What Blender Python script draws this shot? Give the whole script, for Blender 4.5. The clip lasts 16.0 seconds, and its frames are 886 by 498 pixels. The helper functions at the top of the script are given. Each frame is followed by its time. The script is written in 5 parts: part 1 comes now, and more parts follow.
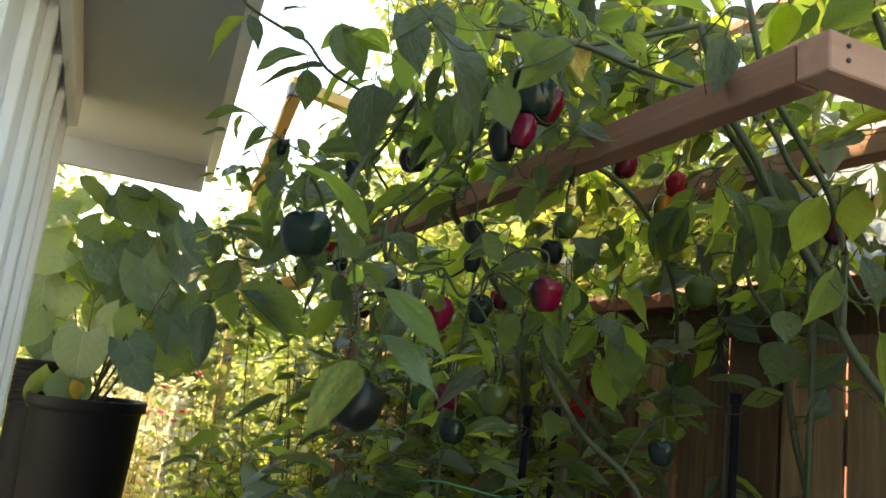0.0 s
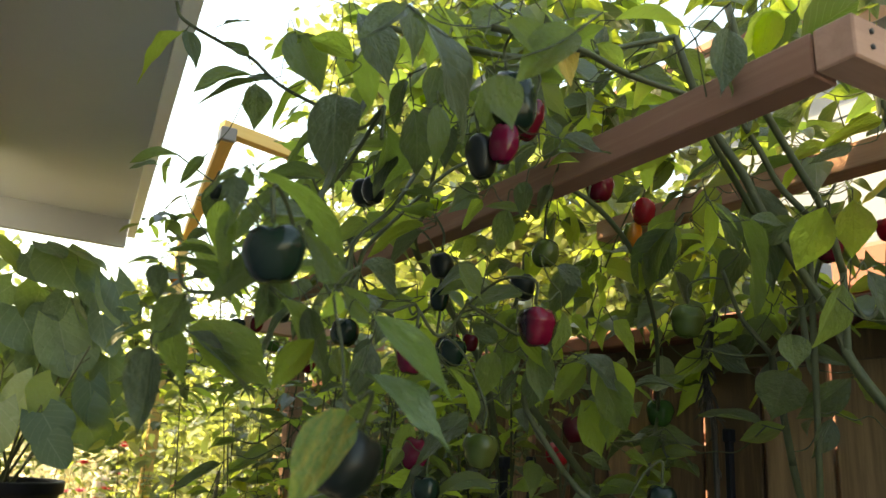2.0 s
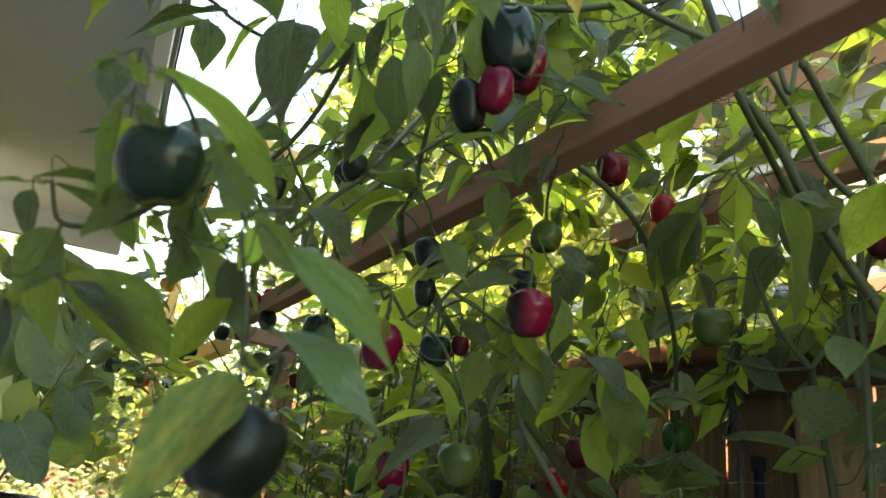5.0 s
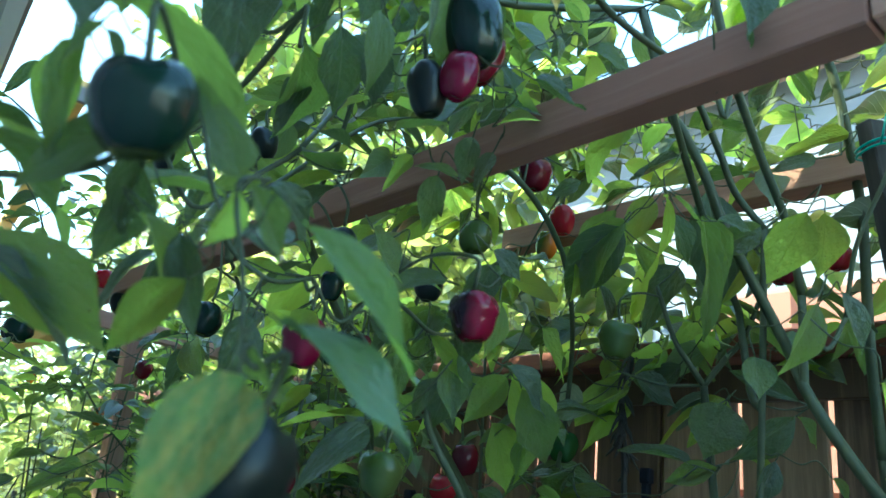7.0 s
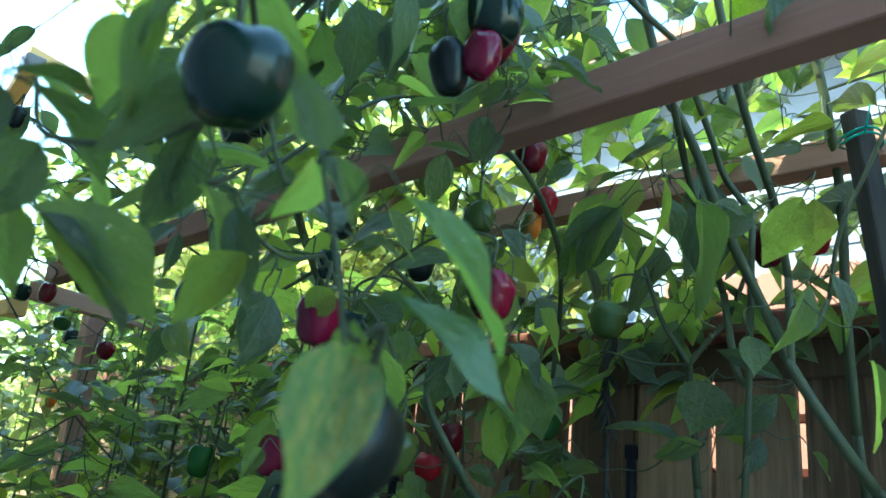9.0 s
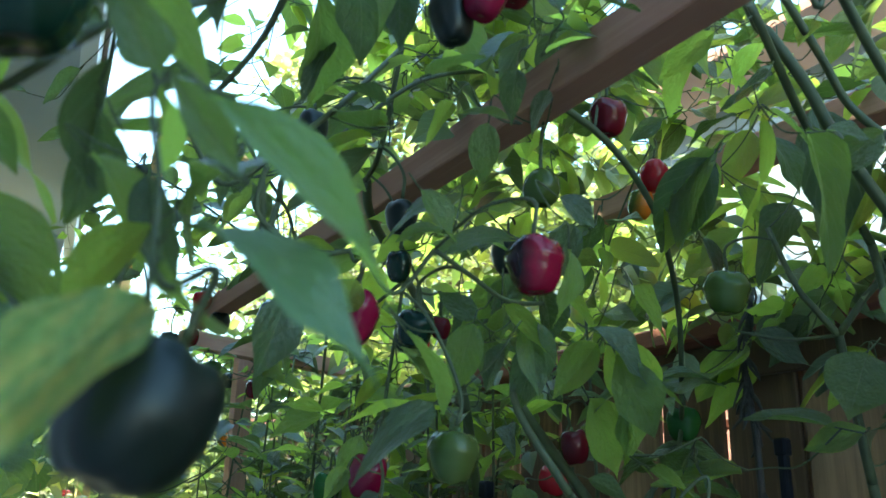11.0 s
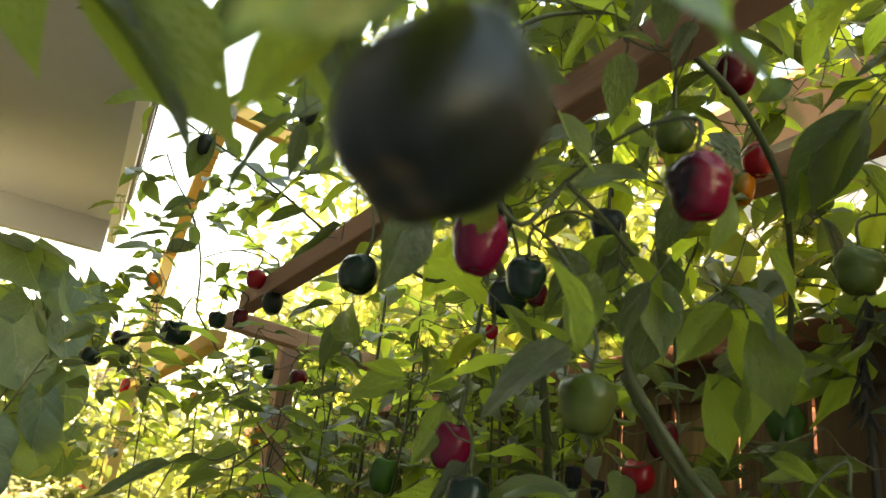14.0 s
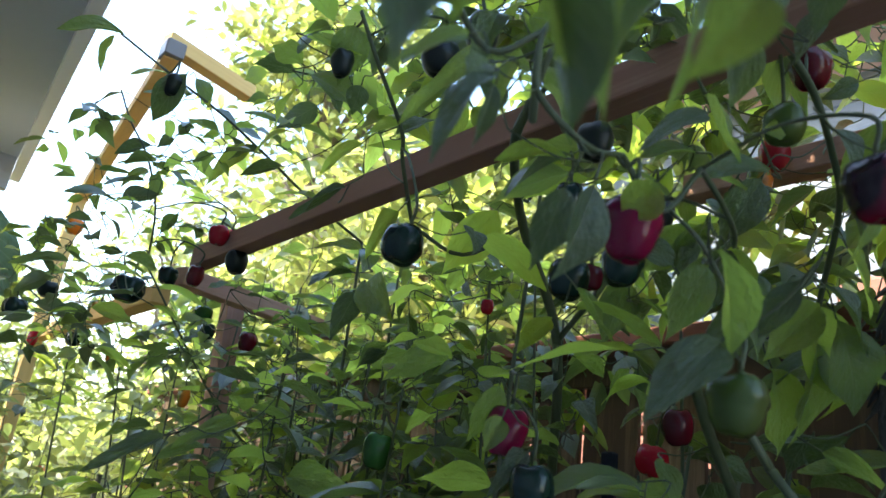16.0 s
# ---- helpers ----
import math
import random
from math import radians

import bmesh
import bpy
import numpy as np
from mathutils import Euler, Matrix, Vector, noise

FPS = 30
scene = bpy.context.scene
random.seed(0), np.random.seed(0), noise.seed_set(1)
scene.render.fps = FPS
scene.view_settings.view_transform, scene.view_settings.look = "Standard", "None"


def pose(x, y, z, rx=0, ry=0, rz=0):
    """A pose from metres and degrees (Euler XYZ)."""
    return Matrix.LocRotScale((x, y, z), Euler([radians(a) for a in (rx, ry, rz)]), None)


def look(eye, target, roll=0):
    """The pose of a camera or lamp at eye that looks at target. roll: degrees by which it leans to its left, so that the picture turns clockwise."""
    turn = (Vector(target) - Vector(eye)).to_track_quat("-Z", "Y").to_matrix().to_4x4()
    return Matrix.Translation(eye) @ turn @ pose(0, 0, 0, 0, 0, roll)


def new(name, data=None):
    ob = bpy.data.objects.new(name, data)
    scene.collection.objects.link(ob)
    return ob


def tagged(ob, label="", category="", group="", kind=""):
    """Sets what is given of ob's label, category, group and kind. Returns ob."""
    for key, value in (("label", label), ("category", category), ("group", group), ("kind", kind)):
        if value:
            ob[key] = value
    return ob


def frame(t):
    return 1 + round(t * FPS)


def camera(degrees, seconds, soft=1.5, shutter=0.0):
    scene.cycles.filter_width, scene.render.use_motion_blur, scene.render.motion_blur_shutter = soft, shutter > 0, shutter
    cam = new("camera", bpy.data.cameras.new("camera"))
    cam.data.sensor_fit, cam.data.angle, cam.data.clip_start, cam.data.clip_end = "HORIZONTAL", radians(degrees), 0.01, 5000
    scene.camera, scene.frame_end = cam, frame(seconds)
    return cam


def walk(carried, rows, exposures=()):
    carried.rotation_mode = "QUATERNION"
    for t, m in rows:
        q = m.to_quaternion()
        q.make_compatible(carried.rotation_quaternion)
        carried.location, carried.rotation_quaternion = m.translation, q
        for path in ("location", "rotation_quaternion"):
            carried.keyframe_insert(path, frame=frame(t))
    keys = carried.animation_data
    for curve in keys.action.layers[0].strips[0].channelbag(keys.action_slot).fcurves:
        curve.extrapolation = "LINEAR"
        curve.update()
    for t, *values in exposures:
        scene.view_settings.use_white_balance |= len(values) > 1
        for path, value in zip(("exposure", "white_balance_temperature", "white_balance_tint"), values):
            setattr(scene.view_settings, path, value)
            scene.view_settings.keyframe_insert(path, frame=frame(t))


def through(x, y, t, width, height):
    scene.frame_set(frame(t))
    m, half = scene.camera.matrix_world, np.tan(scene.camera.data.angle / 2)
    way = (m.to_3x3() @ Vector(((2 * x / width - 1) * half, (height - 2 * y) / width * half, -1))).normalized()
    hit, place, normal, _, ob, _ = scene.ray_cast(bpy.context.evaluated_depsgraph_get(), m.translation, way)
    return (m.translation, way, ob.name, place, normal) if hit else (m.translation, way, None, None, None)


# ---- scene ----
cam = camera(60.7, 16.0)
cam.data.dof.use_dof, cam.data.dof.focus_distance, cam.data.dof.aperture_fstop = True, 1.25, 8.5
PATH = [
    (0, (0.0231, -0.0031, 1.5500), (0.6414, 1.3775, 1.8364), 6.8),
    (0.5, (0.0316, 0.0423, 1.5531), (0.6691, 1.4114, 1.8588), 6.0),
    (1, (0.0293, 0.0755, 1.5500), (0.6969, 1.4214, 1.8880), 5.1),
    (1.5, (0.0323, 0.1009, 1.5485), (0.7353, 1.4183, 1.9250), 4.2),
    (2, (0.0285, 0.1263, 1.5408), (0.7531, 1.4222, 1.9473), 3.5),
    (2.5, (0.0377, 0.1363, 1.5423), (0.7661, 1.4245, 1.9689), 3.1),
    (3, (0.0647, 0.1594, 1.5346), (0.7808, 1.4499, 1.9720), 3.2),
    (3.5, (0.0939, 0.1848, 1.5323), (0.7808, 1.4892, 1.9766), 3.7),
    (4, (0.1332, 0.2133, 1.5300), (0.7900, 1.5323, 1.9781), 4.8),
    (4.2, (0.1432, 0.2194, 1.5300), (0.7931, 1.5415, 1.9773), 5.2),
    (6.3, (0.1247, 0.3095, 1.5115), (0.9579, 1.5030, 2.0143), 6.3),
    (6.5, (0.1178, 0.3234, 1.5207), (0.9864, 1.4946, 2.0151), 6.4),
    (7, (0.0939, 0.3373, 1.5269), (1.0372, 1.4484, 2.0251), 6.4),
    (7.5, (0.0685, 0.3573, 1.5277), (1.0695, 1.4176, 2.0220), 6.4),
    (8, (0.0539, 0.3719, 1.5169), (1.0911, 1.3945, 2.0174), 6.2),
    (8.5, (0.0447, 0.3858, 1.5161), (1.0949, 1.3999, 2.0066), 5.8),
    (8.7, (0.0439, 0.3842, 1.5169), (1.0911, 1.4045, 2.0012), 5.8),
    (10.8, (0.1779, 0.3735, 1.5107), (0.9625, 1.6024, 2.0066), 3.0),
    (11, (0.1948, 0.3758, 1.5100), (0.9433, 1.6247, 2.0128), 2.8),
    (11.5, (0.2333, 0.3889, 1.5046), (0.8971, 1.6825, 2.0128), 3.0),
    (12, (0.2641, 0.4073, 1.4938), (0.8686, 1.7279, 2.0066), 3.7),
    (12.5, (0.2672, 0.4212, 1.4830), (0.8485, 1.7502, 1.9997), 4.6),
    (13, (0.2510, 0.4397, 1.4699), (0.8462, 1.7595, 1.9966), 5.6),
    (13.5, (0.2125, 0.4658, 1.4530), (0.8493, 1.7587, 1.9943), 6.4),
    (14, (0.1733, 0.4905, 1.4491), (0.8662, 1.7494, 2.0035), 7.1),
    (14.5, (0.1417, 0.5251, 1.4468), (0.8947, 1.7471, 2.0051), 7.3),
    (15, (0.1116, 0.5590, 1.4476), (0.9178, 1.7487, 2.0004), 7.4),
    (15.5, (0.0824, 0.5983, 1.4507), (0.9386, 1.7602, 1.9866), 7.4),
    (16, (0.0501, 0.6299, 1.4553), (0.9479, 1.7718, 1.9666), 7.6),
]
EXPOSURES = [(0, 2.64, 9000, 5), (4.2, 2.76, 10700, 5), (6.3, 3.05, 5400, -14), (11.2, 3.08, 5800, -12), (12.2, 3.07, 11400, 2), (14, 3.08, 12400, 5), (14.6, 2.92, 7400, 4), (16, 2.76, 6200, 8)]
walk(cam, [(t, look(eye, target, roll)) for t, eye, target, roll in PATH], EXPOSURES)

# ---- sky and sun ----
SUN = Vector((-0.695, 0.37, 0.617)).normalized()
world = bpy.data.worlds.new("sky")
scene.world = world
world.use_nodes = True
wn = world.node_tree
sky = wn.nodes.new("ShaderNodeTexSky")
sky.sky_type, sky.sun_disc = "NISHITA", False
sky.sun_elevation = math.asin(SUN.z)
sky.sun_rotation = math.atan2(SUN.x, SUN.y)
sky.dust_density, sky.air_density = 1.4, 1.3
wn.nodes["Background"].inputs["Strength"].default_value = 0.15
wn.links.new(sky.outputs[0], wn.nodes["Background"].inputs["Color"])
lamp = bpy.data.lights.new("sun", "SUN")
lamp.energy, lamp.angle, lamp.color = 2.2, radians(0.5), (1.0, 0.87, 0.64)
sun = new("sun", lamp)
sun.matrix_world = look(SUN * 20, (0, 0, 0))


# ---- materials ----
class Mat:
    """A small builder of node materials."""

    def __init__(self, name):
        self.m = bpy.data.materials.new(name)
        self.m.use_nodes = True
        self.t = self.m.node_tree
        self.p = self.t.nodes["Principled BSDF"]
        self.out = self.t.nodes["Material Output"]

    def node(self, kind, **inputs):
        n = self.t.nodes.new(kind)
        for k, v in inputs.items():
            self.put(n.inputs[k.replace("_", " ")], v)
        return n

    def put(self, socket, v):
        if hasattr(v, "is_output"):
            self.t.links.new(v, socket)
        else:
            socket.default_value = v

    def math(self, op, a, b=0.0, clamp=False):
        n = self.t.nodes.new("ShaderNodeMath")
        n.operation, n.use_clamp = op, clamp
        self.put(n.inputs[0], a)
        self.put(n.inputs[1], b)
        return n.outputs[0]

    def mix(self, f, a, b):
        n = self.t.nodes.new("ShaderNodeMix")
        n.data_type = "RGBA"
        self.put(n.inputs[0], f)
        self.put(n.inputs[6], a)
        self.put(n.inputs[7], b)
        return n.outputs[2]

    def noise(self, scale, detail=4.0, vec=None, stretch=None, rough=0.6):
        n = self.node("ShaderNodeTexNoise", Scale=scale, Detail=detail, Roughness=rough)
        if vec is None:
            vec = self.node("ShaderNodeTexCoord").outputs["Object"]
        if stretch:
            mp = self.node("ShaderNodeMapping", Vector=vec, Scale=stretch)
            vec = mp.outputs[0]
        self.t.links.new(vec, n.inputs["Vector"])
        return n.outputs[0]

    def ramp(self, f, *stops):
        n = self.node("ShaderNodeValToRGB", Fac=f)
        e = n.color_ramp.elements
        while len(e) < len(stops):
            e.new(0.5)
        for el, (pos, col) in zip(e, stops):
            el.position, el.color = pos, (*col, 1)
        return n.outputs[0]

    def bump(self, height, strength=0.3, distance=0.002):
        n = self.node("ShaderNodeBump", Height=height, Strength=strength, Distance=distance)
        self.t.links.new(n.outputs[0], self.p.inputs["Normal"])
        return n.outputs[0]

    def set(self, **inputs):
        for k, v in inputs.items():
            self.put(self.p.inputs[k.replace("_", " ")], v)
        return self


def rgb(r, g, b):
    return (r, g, b, 1.0)


def leaf_material(name, low, high, glow, joined=False, thin=0.30, spots=0.0, veins=7.0, gloss=0.75, holes=False):
    """Leaf blade: two-scale colour, veins along the blade, light passing through."""
    k = Mat(name)
    uv = k.node("ShaderNodeUVMap").outputs[0]
    sep = k.node("ShaderNodeSeparateXYZ", Vector=uv)
    u, v = sep.outputs[0], sep.outputs[1]
    rnd = k.node("ShaderNodeNewGeometry").outputs["Random Per Island"] if joined else k.node("ShaderNodeObjectInfo").outputs["Random"]
    au = k.math("ABSOLUTE", k.math("SUBTRACT", u, 0.5))
    mid = k.math("SUBTRACT", 1.0, k.math("MULTIPLY", au, 45.0), True)
    ph = k.math("SUBTRACT", k.math("MULTIPLY", v, veins), k.math("MULTIPLY", au, 5.0))
    fr = k.math("ABSOLUTE", k.math("SUBTRACT", k.math("FRACT", ph), 0.5))
    side = k.math("SUBTRACT", 1.0, k.math("MULTIPLY", fr, 12.0), True)
    vein = k.math("MAXIMUM", mid, k.math("MULTIPLY", side, 0.55))
    big = k.noise(14.0, 3.0)
    fine = k.noise(160.0, 3.0)
    base = k.mix(k.math("ADD", k.math("MULTIPLY", k.math("POWER", rnd, 1.6), 0.8), k.math("MULTIPLY", big, 0.25)), low, high)
    base = k.mix(k.math("MULTIPLY", fine, 0.25), base, rgb(high[0] * 1.5, high[1] * 1.3, high[2] * 1.2))
    base = k.mix(k.math("MULTIPLY", vein, 0.5), base, rgb(high[0] * 2.0, high[1] * 1.6, high[2] * 1.8))
    through = k.mix(k.math("MULTIPLY", vein, 0.4), k.mix(rnd, rgb(glow[0] * 0.7, glow[1] * 0.85, glow[2] * 0.8), glow), rgb(glow[0] * 0.75, glow[1] * 0.7, glow[2] * 0.6))
    if spots:
        sp = k.ramp(k.noise(5.5, 5.0, None, (1.6, 1, 1)), (0.42, (0, 0, 0)), (0.62, (1, 1, 1)))
        base = k.mix(k.math("MULTIPLY", sp, spots * 0.8), base, rgb(0.30, 0.30, 0.07))
        through = k.mix(k.math("MULTIPLY", sp, spots), through, rgb(0.75, 0.68, 0.10))
    k.set(Base_Color=base, Roughness=k.math("ADD", 0.29, k.math("MULTIPLY", big, 0.22)), Specular_IOR_Level=gloss)
    pucker = k.noise(7.0, 2.0)
    nrm = k.bump(k.math("ADD", k.math("SUBTRACT", k.math("MULTIPLY", fine, 0.25), vein), k.math("MULTIPLY", pucker, 6.0)), 0.5, 0.0018)
    tr = k.node("ShaderNodeBsdfTranslucent", Color=through, Normal=nrm)
    mx = k.node("ShaderNodeMixShader", Fac=k.math("MULTIPLY", k.math("ADD", 0.25, k.math("MULTIPLY", k.math("POWER", rnd, 1.8), 2.0)), thin))
    k.t.links.new(k.p.outputs[0], mx.inputs[1])
    k.t.links.new(tr.outputs[0], mx.inputs[2])
    last = mx.outputs[0]
    if holes:
        where = k.node("ShaderNodeVectorMath", Vector=k.node("ShaderNodeTexCoord").outputs["Object"])
        shift = k.node("ShaderNodeCombineXYZ", X=k.math("MULTIPLY", rnd, 37.0), Y=k.math("MULTIPLY", rnd, 11.0), Z=rnd)
        k.t.links.new(shift.outputs[0], where.inputs[1])
        cell = k.node("ShaderNodeTexVoronoi", Vector=where.outputs[0], Scale=5.0)
        far = k.math("ADD", cell.outputs["Distance"], k.math("MULTIPLY", k.noise(60.0, 2.0), 0.03))
        hole = k.math("MULTIPLY", k.math("LESS_THAN", far, 0.062), k.math("GREATER_THAN", k.math("FRACT", k.math("MULTIPLY", rnd, 7.31)), 0.55))
        gap = k.node("ShaderNodeBsdfTransparent")
        bitten = k.node("ShaderNodeMixShader", Fac=hole)
        k.t.links.new(last, bitten.inputs[1])
        k.t.links.new(gap.outputs[0], bitten.inputs[2])
        last = bitten.outputs[0]
    k.t.links.new(last, k.out.inputs[0])
    return k.m


LEAF = leaf_material("pepper_leaf", rgb(0.015, 0.028, 0.021), rgb(0.080, 0.108, 0.064), rgb(0.52, 0.65, 0.09), thin=0.42, holes=True, gloss=0.42)
LEAF_JOINED = leaf_material("pepper_leaf_mass", rgb(0.019, 0.035, 0.026), rgb(0.094, 0.124, 0.078), rgb(0.52, 0.65, 0.09), joined=True, thin=0.40, gloss=0.9)
LEAF_SPOT = leaf_material("yellowing_leaf", rgb(0.06, 0.105, 0.05), rgb(0.10, 0.160, 0.065), rgb(0.40, 0.60, 0.08), spots=1.0, thin=0.40)
LEAF_YOUNG = leaf_material("young_leaf", rgb(0.05, 0.100, 0.035), rgb(0.08, 0.140, 0.045), rgb(0.36, 0.54, 0.07), thin=0.28)
LEAF_YELLOW = leaf_material("yellow_leaf", rgb(0.42, 0.30, 0.05), rgb(0.50, 0.36, 0.06), rgb(0.60, 0.42, 0.06))
LEAF_HEART = leaf_material("heart_leaf", rgb(0.045, 0.088, 0.055), rgb(0.105, 0.165, 0.105), rgb(0.46, 0.60, 0.05), thin=0.17, gloss=0.35, veins=5.0)
LEAF_BUSH = leaf_material("bush_leaf", rgb(0.090, 0.120, 0.022), rgb(0.240, 0.255, 0.100), rgb(0.68, 0.72, 0.17), joined=True, thin=0.38)
# Cream leaf colour carries the brightness of sunlit ground down the garden.
LEAF_PALE = leaf_material("sunlit_ground_leaf", rgb(0.34, 0.29, 0.15), rgb(0.58, 0.50, 0.31), rgb(0.92, 0.82, 0.52), joined=True, thin=0.5)
LEAF_TREE = leaf_material("tree_leaf", rgb(0.100, 0.130, 0.040), rgb(0.200, 0.220, 0.070), rgb(0.60, 0.64, 0.14), joined=True, thin=0.42)


def stem_material(name, low, high):
    k = Mat(name)
    n = k.noise(60.0, 4.0)
    k.set(Base_Color=k.mix(n, low, high), Roughness=0.6)
    k.bump(k.noise(240.0, 3.0), 0.3, 0.001)
    return k.m


STEM = stem_material("green_stem", rgb(0.024, 0.034, 0.013), rgb(0.066, 0.080, 0.030))
STEM_BROWN = stem_material("brown_stem", rgb(0.060, 0.050, 0.032), rgb(0.150, 0.130, 0.075))
CALYX = stem_material("calyx_green", rgb(0.060, 0.100, 0.030), rgb(0.110, 0.160, 0.050))


def fruit_material(name, a, b, lo, hi, rough=0.09):
    """Glossy pepper skin, turning from a to b across the fruit."""
    k = Mat(name)
    co = k.node("ShaderNodeTexCoord").outputs["Object"]
    sep = k.node("ShaderNodeSeparateXYZ", Vector=co)
    f = k.math("ADD", k.math("MULTIPLY", sep.outputs[0], 24.0), k.math("ADD", 0.25, k.math("MULTIPLY", k.noise(22.0, 2.0), 0.5)))
    f = k.ramp(f, (lo, (0, 0, 0)), (hi, (1, 1, 1)))
    col = k.mix(f, a, b)
    fine = k.noise(300.0, 2.0)
    col = k.mix(k.math("MULTIPLY", fine, 0.2), col, rgb(min(a[0] * 1.6 + .01, 1), min(a[1] * 1.6 + .01, 1), min(a[2] * 1.6 + .01, 1)))
    k.set(Base_Color=col, Roughness=k.math("ADD", rough, k.math("MULTIPLY", k.noise(30.0), 0.10)), Coat_Weight=0.0, IOR=1.38, Specular_IOR_Level=0.42)
    k.bump(k.noise(70.0, 2.0), 0.07, 0.002)
    return k.m


FRUIT = {
    "green": fruit_material("dark_green_skin", rgb(0.004, 0.014, 0.013), rgb(0.006, 0.019, 0.011), 0.2, 0.9, 0.10),
    "black": fruit_material("blackish_skin", rgb(0.002, 0.005, 0.007), rgb(0.005, 0.009, 0.006), 0.2, 0.9, 0.30),
    "olive": fruit_material("olive_skin", rgb(0.040, 0.066, 0.013), rgb(0.055, 0.060, 0.014), 0.4, 1.0, 0.18),
    "bright": fruit_material("green_skin", rgb(0.018, 0.068, 0.014), rgb(0.034, 0.105, 0.018), 0.2, 0.9),
    "red": fruit_material("red_skin", rgb(0.085, 0.001, 0.018), rgb(0.14, 0.001, 0.022), 0.2, 0.9),
    "cherry": fruit_material("cherry_skin", rgb(0.22, 0.003, 0.012), rgb(0.30, 0.006, 0.014), 0.2, 0.9),
    "wine": fruit_material("wine_red_skin", rgb(0.045, 0.002, 0.008), rgb(0.12, 0.003, 0.010), 0.2, 0.9),
    "half": fruit_material("half_ripe_skin", rgb(0.010, 0.003, 0.008), rgb(0.15, 0.001, 0.018), 0.18, 0.40),
    "orange": fruit_material("orange_skin", rgb(0.05, 0.07, 0.012), rgb(0.62, 0.15, 0.012), 0.25, 0.75),
}


def wood_material(name, low, high, rough=0.75, along=(1, 1, 0.06)):
    k = Mat(name)
    rnd = k.node("ShaderNodeObjectInfo").outputs["Random"]
    co = k.node("ShaderNodeVectorMath", Vector=k.node("ShaderNodeTexCoord").outputs["Object"])
    shift = k.node("ShaderNodeCombineXYZ", X=k.math("MULTIPLY", rnd, 7.0), Y=k.math("MULTIPLY", rnd, 3.0), Z=rnd)
    k.t.links.new(shift.outputs[0], co.inputs[1])
    grain = k.noise(95.0, 6.0, co.outputs[0], along, 0.65)
    band = k.noise(16.0, 3.0, co.outputs[0], along)
    stain = k.noise(4.0, 4.0, co.outputs[0])
    knot = k.ramp(k.noise(9.0, 2.0, co.outputs[0], (1, 1, 0.45)), (0.70, (0, 0, 0)), (0.78, (1, 1, 1)))
    f = k.math("ADD", k.math("MULTIPLY", grain, 0.5), k.math("ADD", k.math("MULTIPLY", band, 0.45), k.math("MULTIPLY", k.math("SUBTRACT", rnd, 0.5), 0.5)))
    col = k.mix(k.ramp(f, (0.3, (0, 0, 0)), (0.72, (1, 1, 1))), low, high)
    col = k.mix(k.math("MULTIPLY", knot, 0.6), col, rgb(low[0] * 0.45, low[1] * 0.4, low[2] * 0.4))
    col = k.mix(k.math("MULTIPLY", k.ramp(stain, (0.5, (0, 0, 0)), (0.8, (1, 1, 1))), 0.35), col, rgb(low[0] * 0.7, low[1] * 0.7, low[2] * 0.75))
    k.set(Base_Color=col, Roughness=rough, Specular_IOR_Level=0.25)
    k.bump(k.math("ADD", grain, k.math("MULTIPLY", band, 0.6)), 0.35, 0.0015)
    return k.m


BEAM = wood_material("new_cedar", rgb(0.250, 0.130, 0.090), rgb(0.450, 0.270, 0.200))
# Warm sunlight on the far trellis is put into this yellow wood colour.
BEAM_SUN = wood_material("sunlit_beam_wood", rgb(0.55, 0.34, 0.11), rgb(0.68, 0.47, 0.18))
FENCE = wood_material("fence_cedar", rgb(0.075, 0.045, 0.026), rgb(0.370, 0.240, 0.140))
CAP = wood_material("fence_cap", rgb(0.13, 0.045, 0.030), rgb(0.26, 0.10, 0.065), along=(1, 0.06, 1))
GREY = wood_material("grey_post", rgb(0.020, 0.018, 0.016), rgb(0.085, 0.078, 0.070))


def paint_material(name, col, rough=0.55, dirt=0.25, gloss=0.5):
    k = Mat(name)
    a = k.noise(3.0, 5.0)
    b = k.noise(60.0, 4.0, None, (1, 1, 0.25))
    c = k.mix(k.math("MULTIPLY", k.ramp(a, (0.45, (0, 0, 0)), (0.8, (1, 1, 1))), dirt), col, rgb(col[0] * 0.72, col[1] * 0.7, col[2] * 0.64))
    c = k.mix(k.math("MULTIPLY", b, 0.10), c, rgb(col[0] * 0.8, col[1] * 0.8, col[2] * 0.8))
    k.set(Base_Color=c, Roughness=rough, Specular_IOR_Level=gloss)
    k.bump(b, 0.2, 0.001)
    return k.m


WHITE = paint_material("white_paint", rgb(0.89, 0.90, 0.96))
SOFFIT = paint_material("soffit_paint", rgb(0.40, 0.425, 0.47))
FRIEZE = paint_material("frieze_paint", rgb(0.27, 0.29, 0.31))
FASCIA = paint_material("fascia_paint", rgb(0.70, 0.73, 0.76))
ROOFING = paint_material("shingle", rgb(0.12, 0.11, 0.10), 0.9)
BOUNCE_WALL = paint_material("pale_bounce_wall", rgb(0.76, 0.79, 0.83), 0.7, 0.2)
NEIGHBOUR = paint_material("pale_siding", rgb(0.15, 0.18, 0.235), 0.6, 0.15)
TERRACOTTA = paint_material("terracotta", rgb(0.27, 0.115, 0.08), 0.8, 0.5)
BLACK_PLASTIC = paint_material("black_plastic", rgb(0.008, 0.009, 0.013), 0.55, 0.3, 0.08)
TEAL = paint_material("teal_tie", rgb(0.02, 0.30, 0.22), 0.45)
TWINE = paint_material("green_twine", rgb(0.05, 0.20, 0.12), 0.7)
METAL = paint_material("bracket_grey", rgb(0.13, 0.11, 0.10), 0.4)
